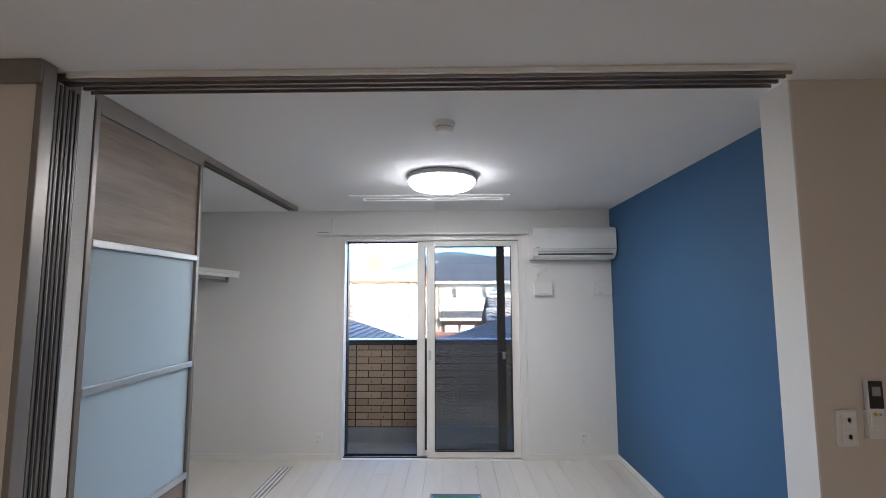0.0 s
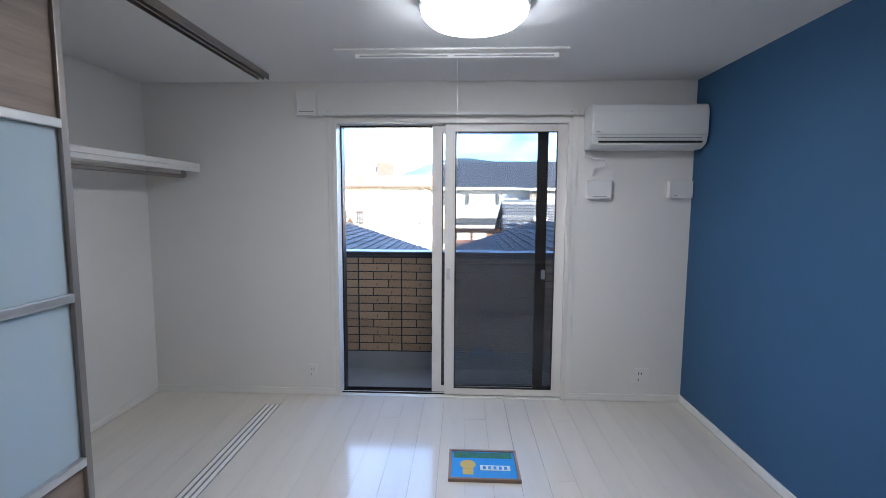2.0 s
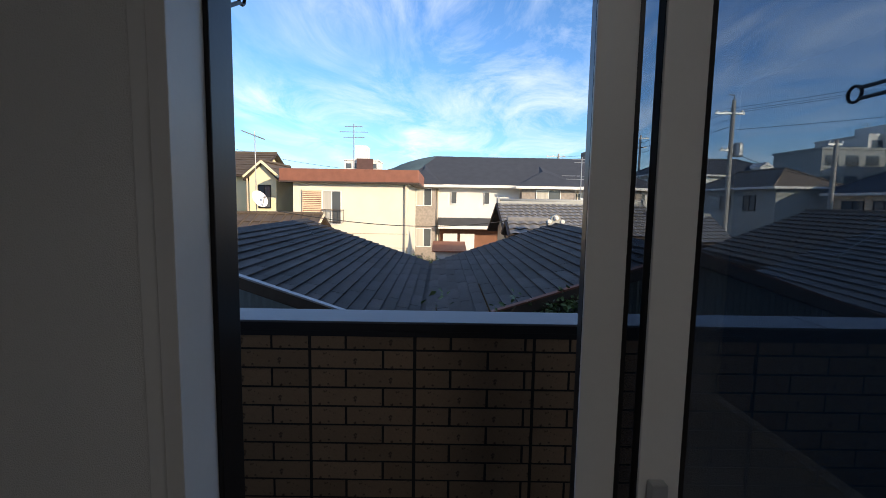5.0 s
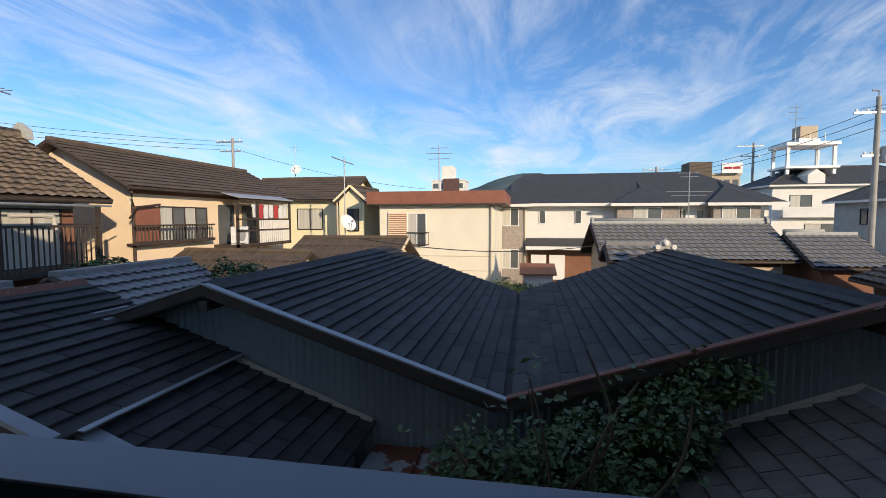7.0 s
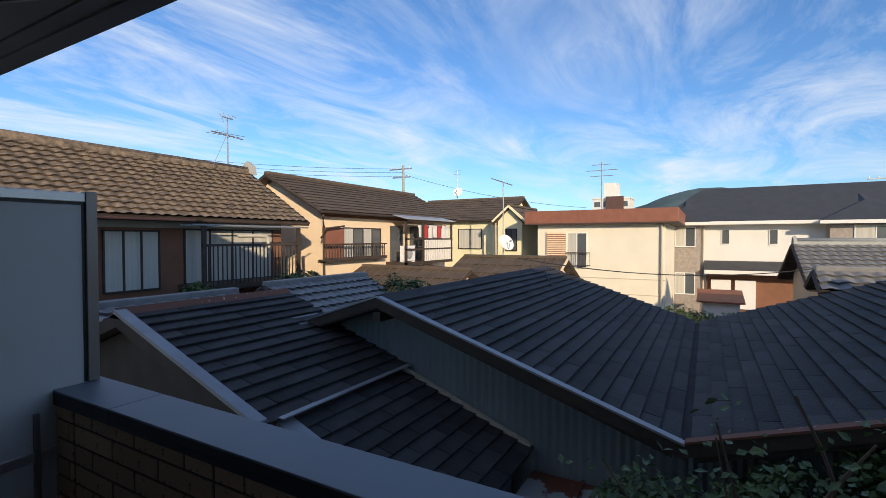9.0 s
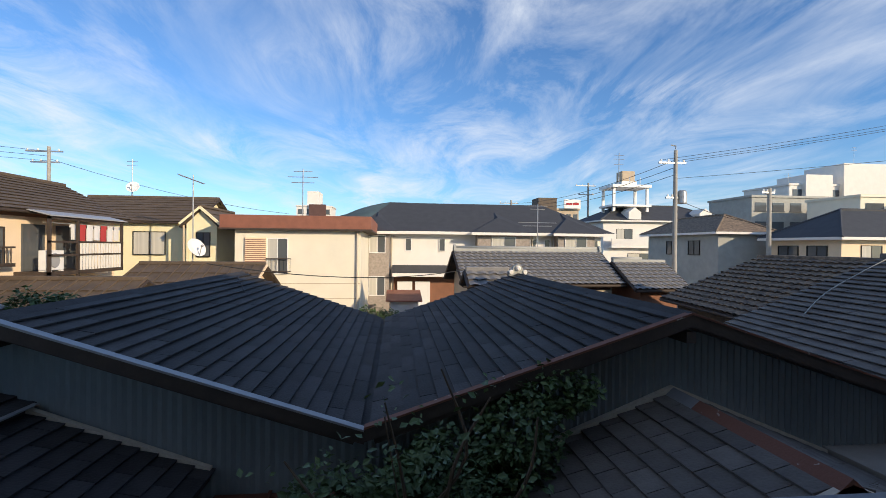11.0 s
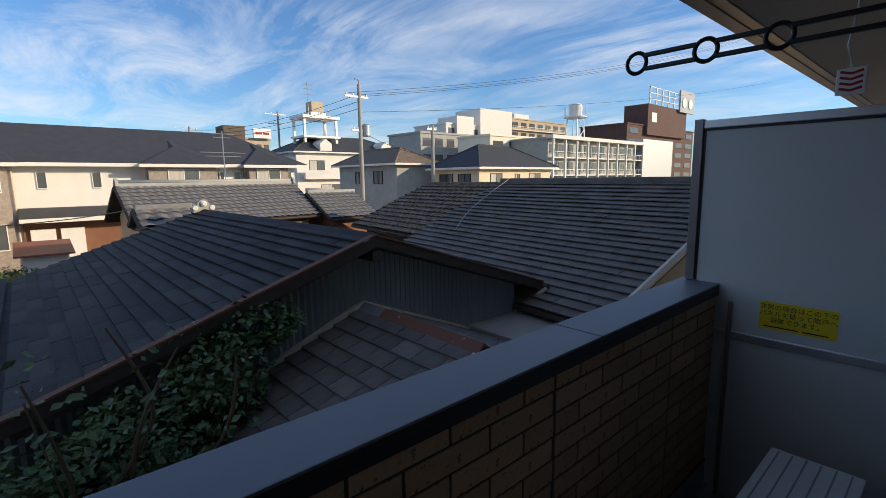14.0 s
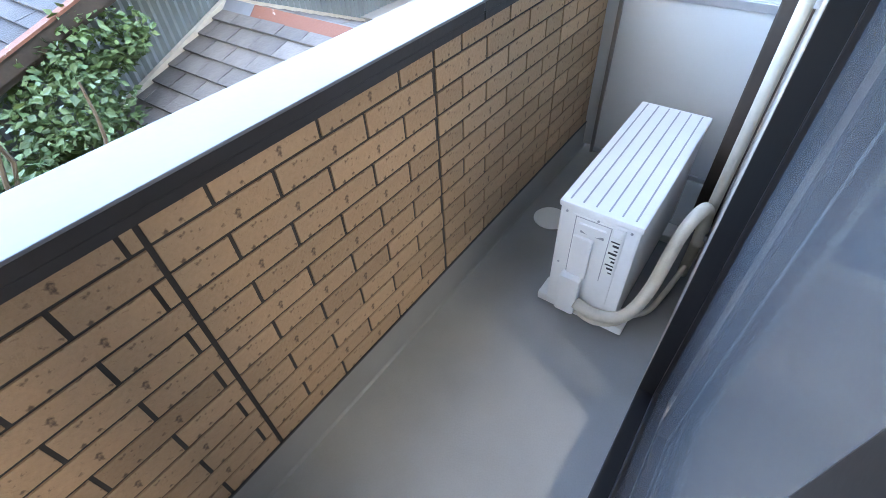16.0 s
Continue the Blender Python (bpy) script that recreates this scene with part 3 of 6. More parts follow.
rail = thing("curtain_rail", "white double curtain rail above the window", "curtain rail", at=(0, 0, 2.15))
part("front_rail", bx(-1.06, .83, -.075, -.060, 0, .016, .003), "plastic", rail)
part("rear_rail", bx(-1.06, .83, -.035, -.020, 0, .016, .003), "plastic", rail)
for x in (-1.02, -.12, .78):
    part("bracket", bx(x - .012, x + .012, -.075, -.0, .016, .03, .002), "plastic", rail)
for x in (-1.06, .83):
    part("end_stop", bx(x - .014, x + .014, -.08, -.016, -.004, .02, .004), "plastic", rail)

# ---- wall and ceiling fittings ----
ac = thing("air_conditioner", "white wall-mounted air conditioner beside the blue wall", "air conditioner", at=(0, 0, 0))
prof = [(-.002, 2.205), (-.19, 2.205), (-.215, 2.19), (-.225, 2.15), (-.222, 2.0), (-.20, 1.935), (-.14, 1.905), (-.002, 1.905)]
prof = [(y, z - .008) for y, z in prof]
body = prism(prof, "x", .872, 1.655)
bmesh.ops.bevel(body, geom=body.edges[:], offset=.006, segments=2, affect="EDGES")
part("body", body, "plastic", ac)
part("front_seam", bx(.862, 1.643, -.2266, -.2235, 1.985, 1.988), "greyp", ac)
part("louver", bx(.92, 1.60, -.212, -.150, 1.918, 1.928, .002, Matrix.Identity(4)), "plastic", ac)
part("outlet_slot", bx(.92, 1.62, -.2150, -.2020, 1.932, 1.944), "dark", ac)
part("outlet_slot", bx(.91, 1.61, -.2210, -.2165, 1.962, 1.967), "greyp", ac)
part("display_mark", bx(.90, .925, -.2268, -.2235, 2.0, 2.004), "dark", ac)
part("power_cord", tube([(.87, -.02, 1.92), (.875, -.025, 1.86), (.93, -.03, 1.84), (1.02, -.03, 1.83), (1.03, -.03, 1.79), (.95, -.03, 1.77), (.94, -.03, 1.72)], .006, 8), "plastic", ac)


def plate(name, label, category, x0, x1, z0, z1, y=0.0, depth=.02, slots=()):
    p = thing(name, label, category, at=((x0 + x1) / 2, y, (z0 + z1) / 2))
    w, h = (x1 - x0) / 2, (z1 - z0) / 2
    part("cover", bx(-w, w, -depth, 0, -h, h, .004), "plastic", p)
    for sx, sz, sw, shh, mt in slots:
        part("socket" if mt == "dark" else "button", bx(sx - sw, sx + sw, -depth - .002, -depth, sz - shh, sz + shh), mt, p)
    return p


plate("vent_cover", "white square air vent cover high on the wall", "vent", -1.25, -1.10, 2.15, 2.33, depth=.035, slots=[(0, -.06, .055, .003, "greyp")])
plate("junction_box", "white cable box under the air conditioner", "junction box", .905, 1.075, 1.55, 1.68, depth=.045, slots=[(0, -.05, .05, .002, "greyp")])
plate("pipe_cover", "white pipe cover plate beside the blue wall", "cover plate", 1.49, 1.655, 1.555, 1.68, depth=.05, slots=[(-.04, -.045, .01, .003, "greyp")])
plate("power_outlet", "white double power outlet low on the wall", "power outlet", 1.31, 1.42, .14, .26, depth=.012, slots=[(-.02, .02, .0025, .009, "dark"), (.0, .02, .0025, .009, "dark"), (.03, 0, .018, .05, "plastic"), (-.02, -.03, .0025, .009, "dark")])
plate("power_outlet", "white power outlet low beside the window", "power outlet", -1.215, -1.145, .12, .245, depth=.01, slots=[(-.01, .025, .002, .008, "greyp"), (.01, .025, .002, .008, "greyp"), (-.01, -.02, .002, .008, "greyp")])
sw = plate("light_switch", "white double light switch plate on beige wall", "light switch", 1.50, 1.575, 1.0, 1.13, YW, .01, [(0, .03, .022, .024, "plastic"), (0, -.03, .022, .024, "plastic"), (.008, .03, .006, .008, "greyp"), (.008, -.03, .006, .008, "greyp")])
rc = thing("remote_control", "black and white remote control in its wall holder", "remote control", at=(1.635, YW, 1.14))
part("holder", bx(-.030, .030, -.022, 0, -.11, -.01, .005), "plastic", rc)
part("body", bx(-.026, .026, -.028, -.004, -.08, .10, .006), "plastic", rc)
part("face", bx(-.025, .025, -.031, -.027, .0, .098, .003), "dark", rc)
part("screen", bx(-.015, .015, -.032, -.031, .045, .078), "greyp", rc)
part("button", lathe([(.007, 0), (.007, .004)], 14, pose(-.008, -.028, -.02, 90)), "picgold", rc, "orange button")
part("button", bx(.006, .014, -.031, -.028, -.024, -.017), "greyp", rc)

lamp = thing("ceiling_lamp", "round white LED ceiling lamp switched on", "ceiling lamp", at=(.03, -1.36, H))
part("base_ring", lathe([(.242, 0), (.248, -.012), (.248, -.034), (.238, -.04)], 48), "greyp", lamp)
part("cover", lathe([(.237, -.036), (.233, -.058), (.205, -.085), (.14, -.103), (.06, -.109), (.01, -.110)], 48), "lamp", lamp, "glowing white diffuser", True)
sm = thing("smoke_alarm", "round white smoke alarm on the ceiling", "smoke alarm", at=(.06, -2.38, H))
part("base", lathe([(.055, 0), (.055, -.014), (.05, -.02)], 30), "plastic", sm)
part("sensor", lathe([(.042, -.02), (.044, -.034), (.036, -.044), (.01, -.046)], 30), "plastic", sm)
part("ring", lathe([(.0445, -.024), (.0445, -.027)], 30), "greyp", sm)
hs = thing("drying_rack", "white retractable laundry drying rack in the ceiling", "drying rack", at=(-.09, -.66, H))
part("cover_plate", bx(-.68, .68, -.09, .09, -.012, 0, .003), "plastic", hs)
part("channel", bx(-.57, .63, -.028, .035, -.040, -.012, .004), "plastic", hs)
part("slot", bx(-.54, -.02, -.0292, -.0275, -.032, -.024), "greyp", hs)
part("slot", bx(.02, .60, -.0292, -.0275, -.032, -.024), "greyp", hs)
part("pull_cord", tube([(.04, .02, -.03), (.04, .02, -.62)], .0018, 6), "plastic", hs)
part("cord_knob", lathe([(.003, 0), (.0055, -.012), (.0055, -.036), (.003, -.044)], 12, pose(.04, .02, -.62)), "greyp", hs)
pic = thing("framed_picture", "small blue picture in a wooden frame lying on floor", "picture", at=(.12, -.965, 0))
part("backing", bx(-.185, .185, -.14, .14, .001, .012), "picblue", pic)
for i in ((-.2, .2, -.155, -.138, 0, .02), (-.2, .2, .138, .155, 0, .02), (-.2, -.183, -.138, .138, 0, .02), (.183, .2, -.138, .138, 0, .02)):
    part("frame_bar", bx(*i, .003), "frame", pic)
part("picture_shape", bx(-.17, .17, .07, .13, .012, .0128), "picgreen", pic)
part("picture_shape", lathe([(.045, 0), (.045, .001)], 20, pose(-.09, .0, .0125)), "picgold", pic)
part("picture_shape", bx(-.12, -.06, -.10, -.02, .0120, .0127), "picgold", pic)
part("picture_shape", bx(-.02, .15, -.055, -.005, .0120, .0127), "picwhite", pic)
for k in range(5):
    part("picture_shape", bx(-.005 + k * .03, .012 + k * .03, -.045, -.015, .0127, .0134), "picblue", pic)

# ---- balcony ----
YP, ZF, ZC = 1.085, -.18, 1.02         # parapet face, balcony floor, top of the cap
structure("balcony_floor", bx(-3.6, 3.0, .18, 1.30, -.34, ZF), "bfloor", "grey waterproof balcony floor sheet")
structure("balcony_kerb", prism([(YP - .016, ZF), (YP - .009, ZF + .012), (YP - .008, .002), (YP + .0, .002), (YP, ZF)], "x", -3.6, 3.0), "bfloor")
structure("trim_brick_foot", bx(-3.6, 3.0, YP - .010, YP - .0005, .002, .011), "capdark")
parapet = structure("parapet", bx(-3.6, 3.0, YP, YP + .16, ZF - .1, .985), "joint")
structure("parapet_outer", bx(-3.6, 3.0, YP + .16, YP + .2, -.6, .985), "tan")
for x0, x1 in ((-3.6, -2.602), (-2.598, 1.08), (1.086, 3.0)):
    c = thing("parapet_cap", "grey metal cap along the balcony parapet", "parapet cap", "parapet caps", at=((x0 + x1) / 2, 1.19, .985))
    w = (x1 - x0) / 2
    b = bx(-w, w, -.120, .085, .031, .04, .003)
    part("top", b, "cap", c)
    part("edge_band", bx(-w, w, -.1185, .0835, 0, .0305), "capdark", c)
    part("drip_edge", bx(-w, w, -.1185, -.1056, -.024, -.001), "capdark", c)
structure("trim_cap_joint", bx(1.078, 1.088, 1.0725, 1.274, .99, 1.0275), "cap")
structure("wall_facade", boxes([(-5, WL - .03, .18, .2, ZF - .5, 2.45), (WR + .03, 11.3, .18, .2, ZF - .5, 2.45), (WL - .03, WR + .03, .18, .2, WT + .03, 2.45)]), "greybrick", "brown-grey outer wall behind the balcony")
# unseen bulk of the building, added and sized to shade the near roofs
structure("upper_floor", boxes([(-5, 11.3, -8.4, .2, 2.61, 4.8), (-5.2, 11.5, -8.8, .5, 4.8, 5.15)]), "greybrick")
structure("side_walls", boxes([(-5, -3.36, -8.4, .18, -2.9, 2.52), (3.36, 11.3, -8.4, .18, -2.9, 2.52), (-3.35, 3.35, -8.3, 0, -2.9, -.35)]), "greybrick")
EDGE = [(-5, 1.05), (-2.1, 1.06), (.8, 1.27), (11.3, 1.27)]     # plan line of the upper slab's edge
structure("balcony_soffit", prism([(-5, .2)] + [(x, y - .08) for x, y in EDGE] + [(11.3, .2)], "z", 2.46, 2.6), "soffit")
structure("balcony_soffit_fascia", prism([(x, y - .079) for x, y in EDGE] + EDGE[::-1], "z", 2.44, 2.75), "alu")
structure("trim_soffit_edge", prism([(x, y - .14) for x, y in EDGE] + [(x, y - .0795) for x, y in EDGE[::-1]], "z", 2.449, 2.4595), "alu")


def partition(x, side, labelled):
    p = thing("balcony_partition", "grey breakaway panel between two balconies" + (" with a yellow sticker" if labelled else ""), "partition", "balcony partitions", at=(x, 0, ZF))
    for z0, z1, nm in ((.04, .92, "lower_panel"), (.96, 2.02, "upper_panel")):
        part(nm, bx(-.005, .005, .26, 1.20, z0, z1), "partition", p)
    for y in (.225, 1.20):
        part("post", bx(-.022, .022, y, y + .045, 0 if y < 1 else 1.21, 2.07, .003), "timber" if y < 1 else "alu", p)
    part("post", bx(-.022, .022, 1.0, 1.02, .0, 1.12, .003), "alu", p)
    for z in (.92, 2.02):
        part("cross_rail", bx(-.018, .018, .27, 1.2, z, z + .042, .004), "silver", p)
    part("cross_rail", bx(-.018, .018, .27, 1.0, 0.01, .04, .004), "silver", p)
    part("gasket", bx(-.0085, .0085, .27, 1.2, 2.008, 2.02), "dark", p)
    part("gasket", bx(-.0085, .0085, 1.188, 1.2, 1.21, 2.008), "dark", p)
    if labelled:
        st = part("sticker", bx(-.0068, -.005, .57, .88, 1.01, 1.15), "yellow", p, "yellow escape notice sticker")
        for k, line in enumerate(("\u975e\u5e38\u306e\u5834\u5408\u306f\u3053\u306e\u4e0b\u306e", "\u30d1\u30cd\u30eb\u3092\u7834\u3063\u3066\u96a3\u6238\u3078", "\u907f\u96e3\u3067\u304d\u307e\u3059\u3002")):
            words(line, .031, Matrix(((0, 0, -1, -.0072), (-1, 0, 0, .725), (0, 1, 0, 1.113 - k * .033), (0, 0, 0, 1))), "dark", parent=st)
        for y0, y1 in ((.60, .70), (.715, .86)):
            part("fine_print", bx(-.0072, -.0068, y0, y1, 1.021, 1.027), "dark", st)


partition(2.3, -1, True)
partition(-3.07, 1, False)

# outdoor unit of the air conditioner
ou = thing("outdoor_unit", "white air conditioner outdoor unit standing on the balcony floor", "outdoor unit", at=(1.02, .39, ZF))
part("casing", bx(0, .84, .0, .30, .045, .585, .010), "steelwhite", ou)
part("top_cover", bx(-.006, .87, -.006, .306, .575, .602, .008), "steelwhite", ou)
for k in range(6):
    part("top_groove", bx(.02, .85, .030 + k * .048, .036 + k * .048, .602, .6045), "greyp", ou)
part("side_panel", bx(-.004, 0, .05, .245, .06, .56, .0015), "steelwhite", ou)
part("hand_grip", prism([(.165 + .052 * math.cos(math.pi + math.pi * k / 12), .533 + .040 * math.sin(math.pi + math.pi * k / 12)) for k in range(13)], "x", -.014, -.0045), "plastic", ou)
part("panel_seam", boxes([(-.0052, -.004, .232, .235, .10, .555), (-.0052, -.004, .098, .101, .28, .555), (-.0052, -.004, .101, .232, .5525, .555)]), "greyp", ou)
part("grip_shadow", bx(-.0060, -.0035, .118, .208, .487, .497), "greyp", ou)
part("valve_cover", bx(-.05, -.003, .155, .245, .06, .27, .014), "steelwhite", ou)
part("valve_cover_neck", bx(-.018, -.003, .150, .23, .26, .47, .006), "steelwhite", ou)
part("rating_label", bx(-.0056, -.004, .055, .095, .33, .52), "picwhite", ou)
for k in range(9):
    part("label_text", bx(-.0062, -.0056, .059, .073 + .018 * ((k * 7) % 3) / 2, .340 + k * .0195, .346 + k * .0195 + .004 * (k % 2)), "dark", ou)
part("fan_grille_rim", lathe([(.22, 0), (.225, .012), (.20, .02)], 36, pose(.50, .30, .31, -90)), "steelwhite", ou)
for k in range(12):
    a = 2 * math.pi * k / 12
    part("grille_bar", tube([(.50 + .03 * math.cos(a), .315, .31 + .03 * math.sin(a)), (.50 + .2 * math.cos(a), .315, .31 + .2 * math.sin(a))], .004, 6), "steelwhite", ou)
for x in (.01, .68):
    part("foot", bx(x, x + .11, -.045, .345, .0, .045, .008), "steelwhite", ou)
part("bolt", lathe([(.008, 0), (.008, .01)], 8, pose(.06, -.02, .045)), "steel", ou)
for y, z in ((.03, .565), (.15, .568), (.27, .565), (.27, .30)):
    part("service_bolt", lathe([(.005, 0), (.005, .003)], 8, pose(-.007, y, z, 0, -90)), "steel", ou)
hose = thing("refrigerant_hose", "cream insulated hose from the outdoor unit to wall", "hose", at=(1.0, .38, ZF))
def arc(pts, n=8):
    out, P = [], [Vector(p) for p in pts]
    for i in range(len(P) - 1):
        p0, p1, p2, p3 = P[max(i - 1, 0)], P[i], P[i + 1], P[min(i + 2, len(P) - 1)]
        for k in range(n):
            t = k / n
            out.append(.5 * (2 * p1 + (p2 - p0) * t + (2 * p0 - 5 * p1 + 4 * p2 - p3) * t * t + (3 * p1 - p0 - 3 * p2 + p3) * t ** 3))
    return out + [P[-1]]
part("main_hose", tube(arc([(-.01, .17, .13), (-.015, .08, .12), (.02, -.02, .14), (.10, -.07, .25), (.24, -.09, .44), (.36, -.12, .50), (.45, -.14, .42), (.47, -.15, .25)]), .026, 12), "hose", hose, smooth=True)
part("second_hose", tube(arc([(-.01, .16, .09), (-.015, .07, .08), (.03, -.02, .11), (.10, -.06, .22)]), .018, 10), "hose", hose, smooth=True)
part("drain_hose", tube(arc([(.12, -.04, .05), (.2, -.09, .035), (.34, -.12, .05), (.48, -.15, .14)]), .012, 10), "hose", hose, smooth=True)
pipe = thing("wall_pipe", "cream covered pipe fixed upright on outer wall", "pipe", at=(1.0, .235, ZF))
part("conduit", tube([(.47, 0, .06), (.47, 0, 2.6)], .021, 14), "hose", pipe, smooth=True)
for z in (.3, 1.2, 2.0):
    part("clip", bx(.435, .505, -.033, -.02, z, z + .03, .003), "greyp", pipe)
dp = thing("downpipe", "dark brown square rain pipe on outer wall", "rain pipe", at=(1.9, .24, ZF))
part("pipe", bx(-.04, .04, -.035, .075, .0, 2.62, .008), "timber", dp)
dr = thing("floor_drain", "round white slotted drain cover in balcony floor", "drain", at=(1.56, .93, ZF))
part("rim", lathe([(.072, 0), (.092, .004), (.088, .008), (.066, .009)], 32), "plastic", dr)
part("grate", lathe([(.066, .002), (.066, .007)], 32), "plastic", dr)
for k in range(10):
    a = 2 * math.pi * k / 10
    part("slot", bx(.020, .060, -.006, .006, .0068, .0082, 0, Matrix.Rotation(a, 4, "Z")), "dark", dr)


def laundry_arm(x):
    a = thing("laundry_pole_holder", "dark metal laundry pole holder with three rings", "pole holder", "laundry pole holders", at=(x, .2, 1.93))
    part("wall_plate", bx(-.025, .025, 0, .014, -.12, .06, .004), "bronze", a)
    for y in (.385, .55, .74):
        b = bmesh.new()
        tube([(0, y + .029 * math.cos(t), .029 * math.sin(t)) for t in [2 * math.pi * k / 24 for k in range(25)]], .006, 8, b)
        part("ring", b, "bronze", a)
    for z in (-.019, .019):
        for y0, y1 in ((.014, .362), (.408, .526), (.574, .716)):
            part("bar", bx(-.006, .006, y0, y1, z - .006, z + .006, .002), "bronze", a)
    return a


laundry_arm(.98)
raised = laundry_arm(-1.2)
raised.matrix_world = pose(-1.2, .2, 1.85, 28, 0, 0)

tag = thing("hanging_repellent", "white hanging insect repellent with red chevrons", "insect repellent", at=(2.12, .60, 1.97))
part("plate", bx(-.005, .005, -.048, .048, -.055, .05, .004), "plastic", tag)
for k in range(4):
    for q in (-1, 1):
        part("chevron", bx(-.0075, -.005, -.019, .019, -.005, .005, 0, pose(0, q * .018, -.034 + k * .022, q * 16)), "redcloth", tag)
part("hook", tube([(0, 0, .048), (0, .02, .14), (0, 0, .30), (0, 0, .49)], .006, 6), "plastic", tag)
# ---- outdoors ----
GZ = -2.9
structure("ground", boxes([(-1500, 1500, 1.5, 3000, GZ - .2, GZ)]), "earth")
hb = bmesh.new()
prev = None
rng = random.Random(5)
for k in range(161):
    x = -1600 + k * 22
    base = 56 + 14 * noise.noise((k * .05, 1.3, 0)) + 4 * noise.noise((k * .3, 4.1, 0)) + 60 * math.exp(-((x + 10) / 150) ** 2) + 20 * math.exp(-((x - 150) / 90) ** 2)
    row = [hb.verts.new((x, 1100 + 40 * j, GZ + base * f + 2.2 * noise.noise((k * .9, j, 2)))) for j, f in ((0, 0), (1, .45), (2, .8), (3, 1.0))]
    if prev:
        for j in range(3):
            hb.faces.new((prev[j], row[j], row[j + 1], prev[j + 1]))
    prev = row
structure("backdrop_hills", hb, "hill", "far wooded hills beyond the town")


def window_on(parent, x0, x1, z0, z1, y, frame_m="bronze", pane_m="pane", mullions=1, curtain=False, m=None, shutter=False):
    """Window proud of a wall whose face looks to -y at y: frame, panes, curtain, sill."""
    w = part("window", boxes([(x0 - .04, x0, y - .05, y + .02, z0 - .04, z1 + .04), (x1, x1 + .04, y - .05, y + .02, z0 - .04, z1 + .04), (x0, x1, y - .05, y + .02, z1, z1 + .04), (x0, x1, y - .07, y + .02, z0 - .05, z0)]), frame_m, parent)
    for k in range(1, mullions + 1):
        c = x0 + (x1 - x0) * k / (mullions + 1)
        part("mullion", bx(c - .025, c + .025, y - .04, y, z0, z1), frame_m, w)
    for k in range(mullions + 1):
        a, b = x0 + (x1 - x0) * k / (mullions + 1), x0 + (x1 - x0) * (k + 1) / (mullions + 1)
        part("pane", bx(a + .0, b - .0, y - .022, y - .012, z0, z1), "curtain" if curtain and k % 2 == 0 else pane_m, w)
    return w


def slope(a, b, c, d):
    """Frame of a roof slope: ridge a to b, eave d (under a) to c (under b)."""
    a, b, c, d = map(Vector, (a, b, c, d))
    u, v = (b - a), (d - a)
    n = u.cross(v).normalized()
    if n.z < 0:
        n = -n
    return a, u, v, n


def courses(a, b, c, d, rows, cols, th=.042, lap=1.10, jitter=.012, seed=1):
    """Joined overlapping slabs covering the slope, staggered by half in every other row."""
    o, u, v, n = slope(a, b, c, d)
    r = random.Random(seed)
    verts, faces = [], []
    for i in range(rows):
        s = i % 2 * .5
        for j in range(-1 if s else 0, cols):
            f0, f1 = max(0, (j + s + .006)) / cols, min(cols, (j + s + 1 - .006)) / cols
            if f1 <= f0:
                continue
            v0, v1 = i / rows, min((i + lap) / rows, 1.0 + .02)
            k = len(verts)
            h = r.uniform(0, jitter)
            for vv, lift in ((v0, .004), (v1, th + h)):
                for ff in (f0, f1):
                    p = o + u * ff + v * vv
                    verts.append(p + n * lift)
                    verts.append(p + n * (lift - .02))
            faces += [(k, k + 2, k + 6, k + 4), (k + 4, k + 6, k + 7, k + 5), (k, k + 4, k + 5, k + 1), (k + 2, k + 3, k + 7, k + 6)]
    return verts, faces


def pantiles(a, b, c, d, rows, cols, amp=.035):
    """Continuous wave-profile tiles with a step at every course."""
    o, u, v, n = slope(a, b, c, d)
    per = 6
    shape = (0, .35, .85, 1.0, .8, .3)
    verts, faces = [], []
    W = cols * per + 1
    for i in range(rows):
        for e in (0, 1):
            for j in range(W):
                p = o + u * (j / (W - 1)) + v * ((i + e * 1.12) / rows)
                verts.append(p + n * (amp * shape[j % per] + (.06 if e else .0)))
    for r in range(rows * 2 - 1):
        for j in range(W - 1):
            k = r * W + j
            faces.append((k, k + 1, k + 1 + W, k + W))
    return verts, faces


def raw(name, vf, material, parent, kind=""):
    me = bpy.data.meshes.new(name)
    me.from_pydata([tuple(p) for p in vf[0]], [], vf[1])
    me.update()
    me.materials.append(M[material])
    ob = new(name, me)
    ob.parent = parent
    if kind:
        ob["kind"] = kind
    return ob


def deck(name, a, b, c, d, th, material, parent):
    """Solid roof board under a slope."""
    o, u, v, n = slope(a, b, c, d)
    bm = bmesh.new()
    q = [o, o + u, o + u + v, o + v]
    t = [bm.verts.new(p) for p in q]
    s = [bm.verts.new(p - n * th) for p in q]
    bm.faces.new(t), bm.faces.new(s[::-1])
    for i in range(4):
        bm.faces.new((t[i], s[i], s[(i + 1) % 4], t[(i + 1) % 4]))
    bmesh.ops.recalc_face_normals(bm, faces=bm.faces[:])
    return part(name, bm, material, parent)


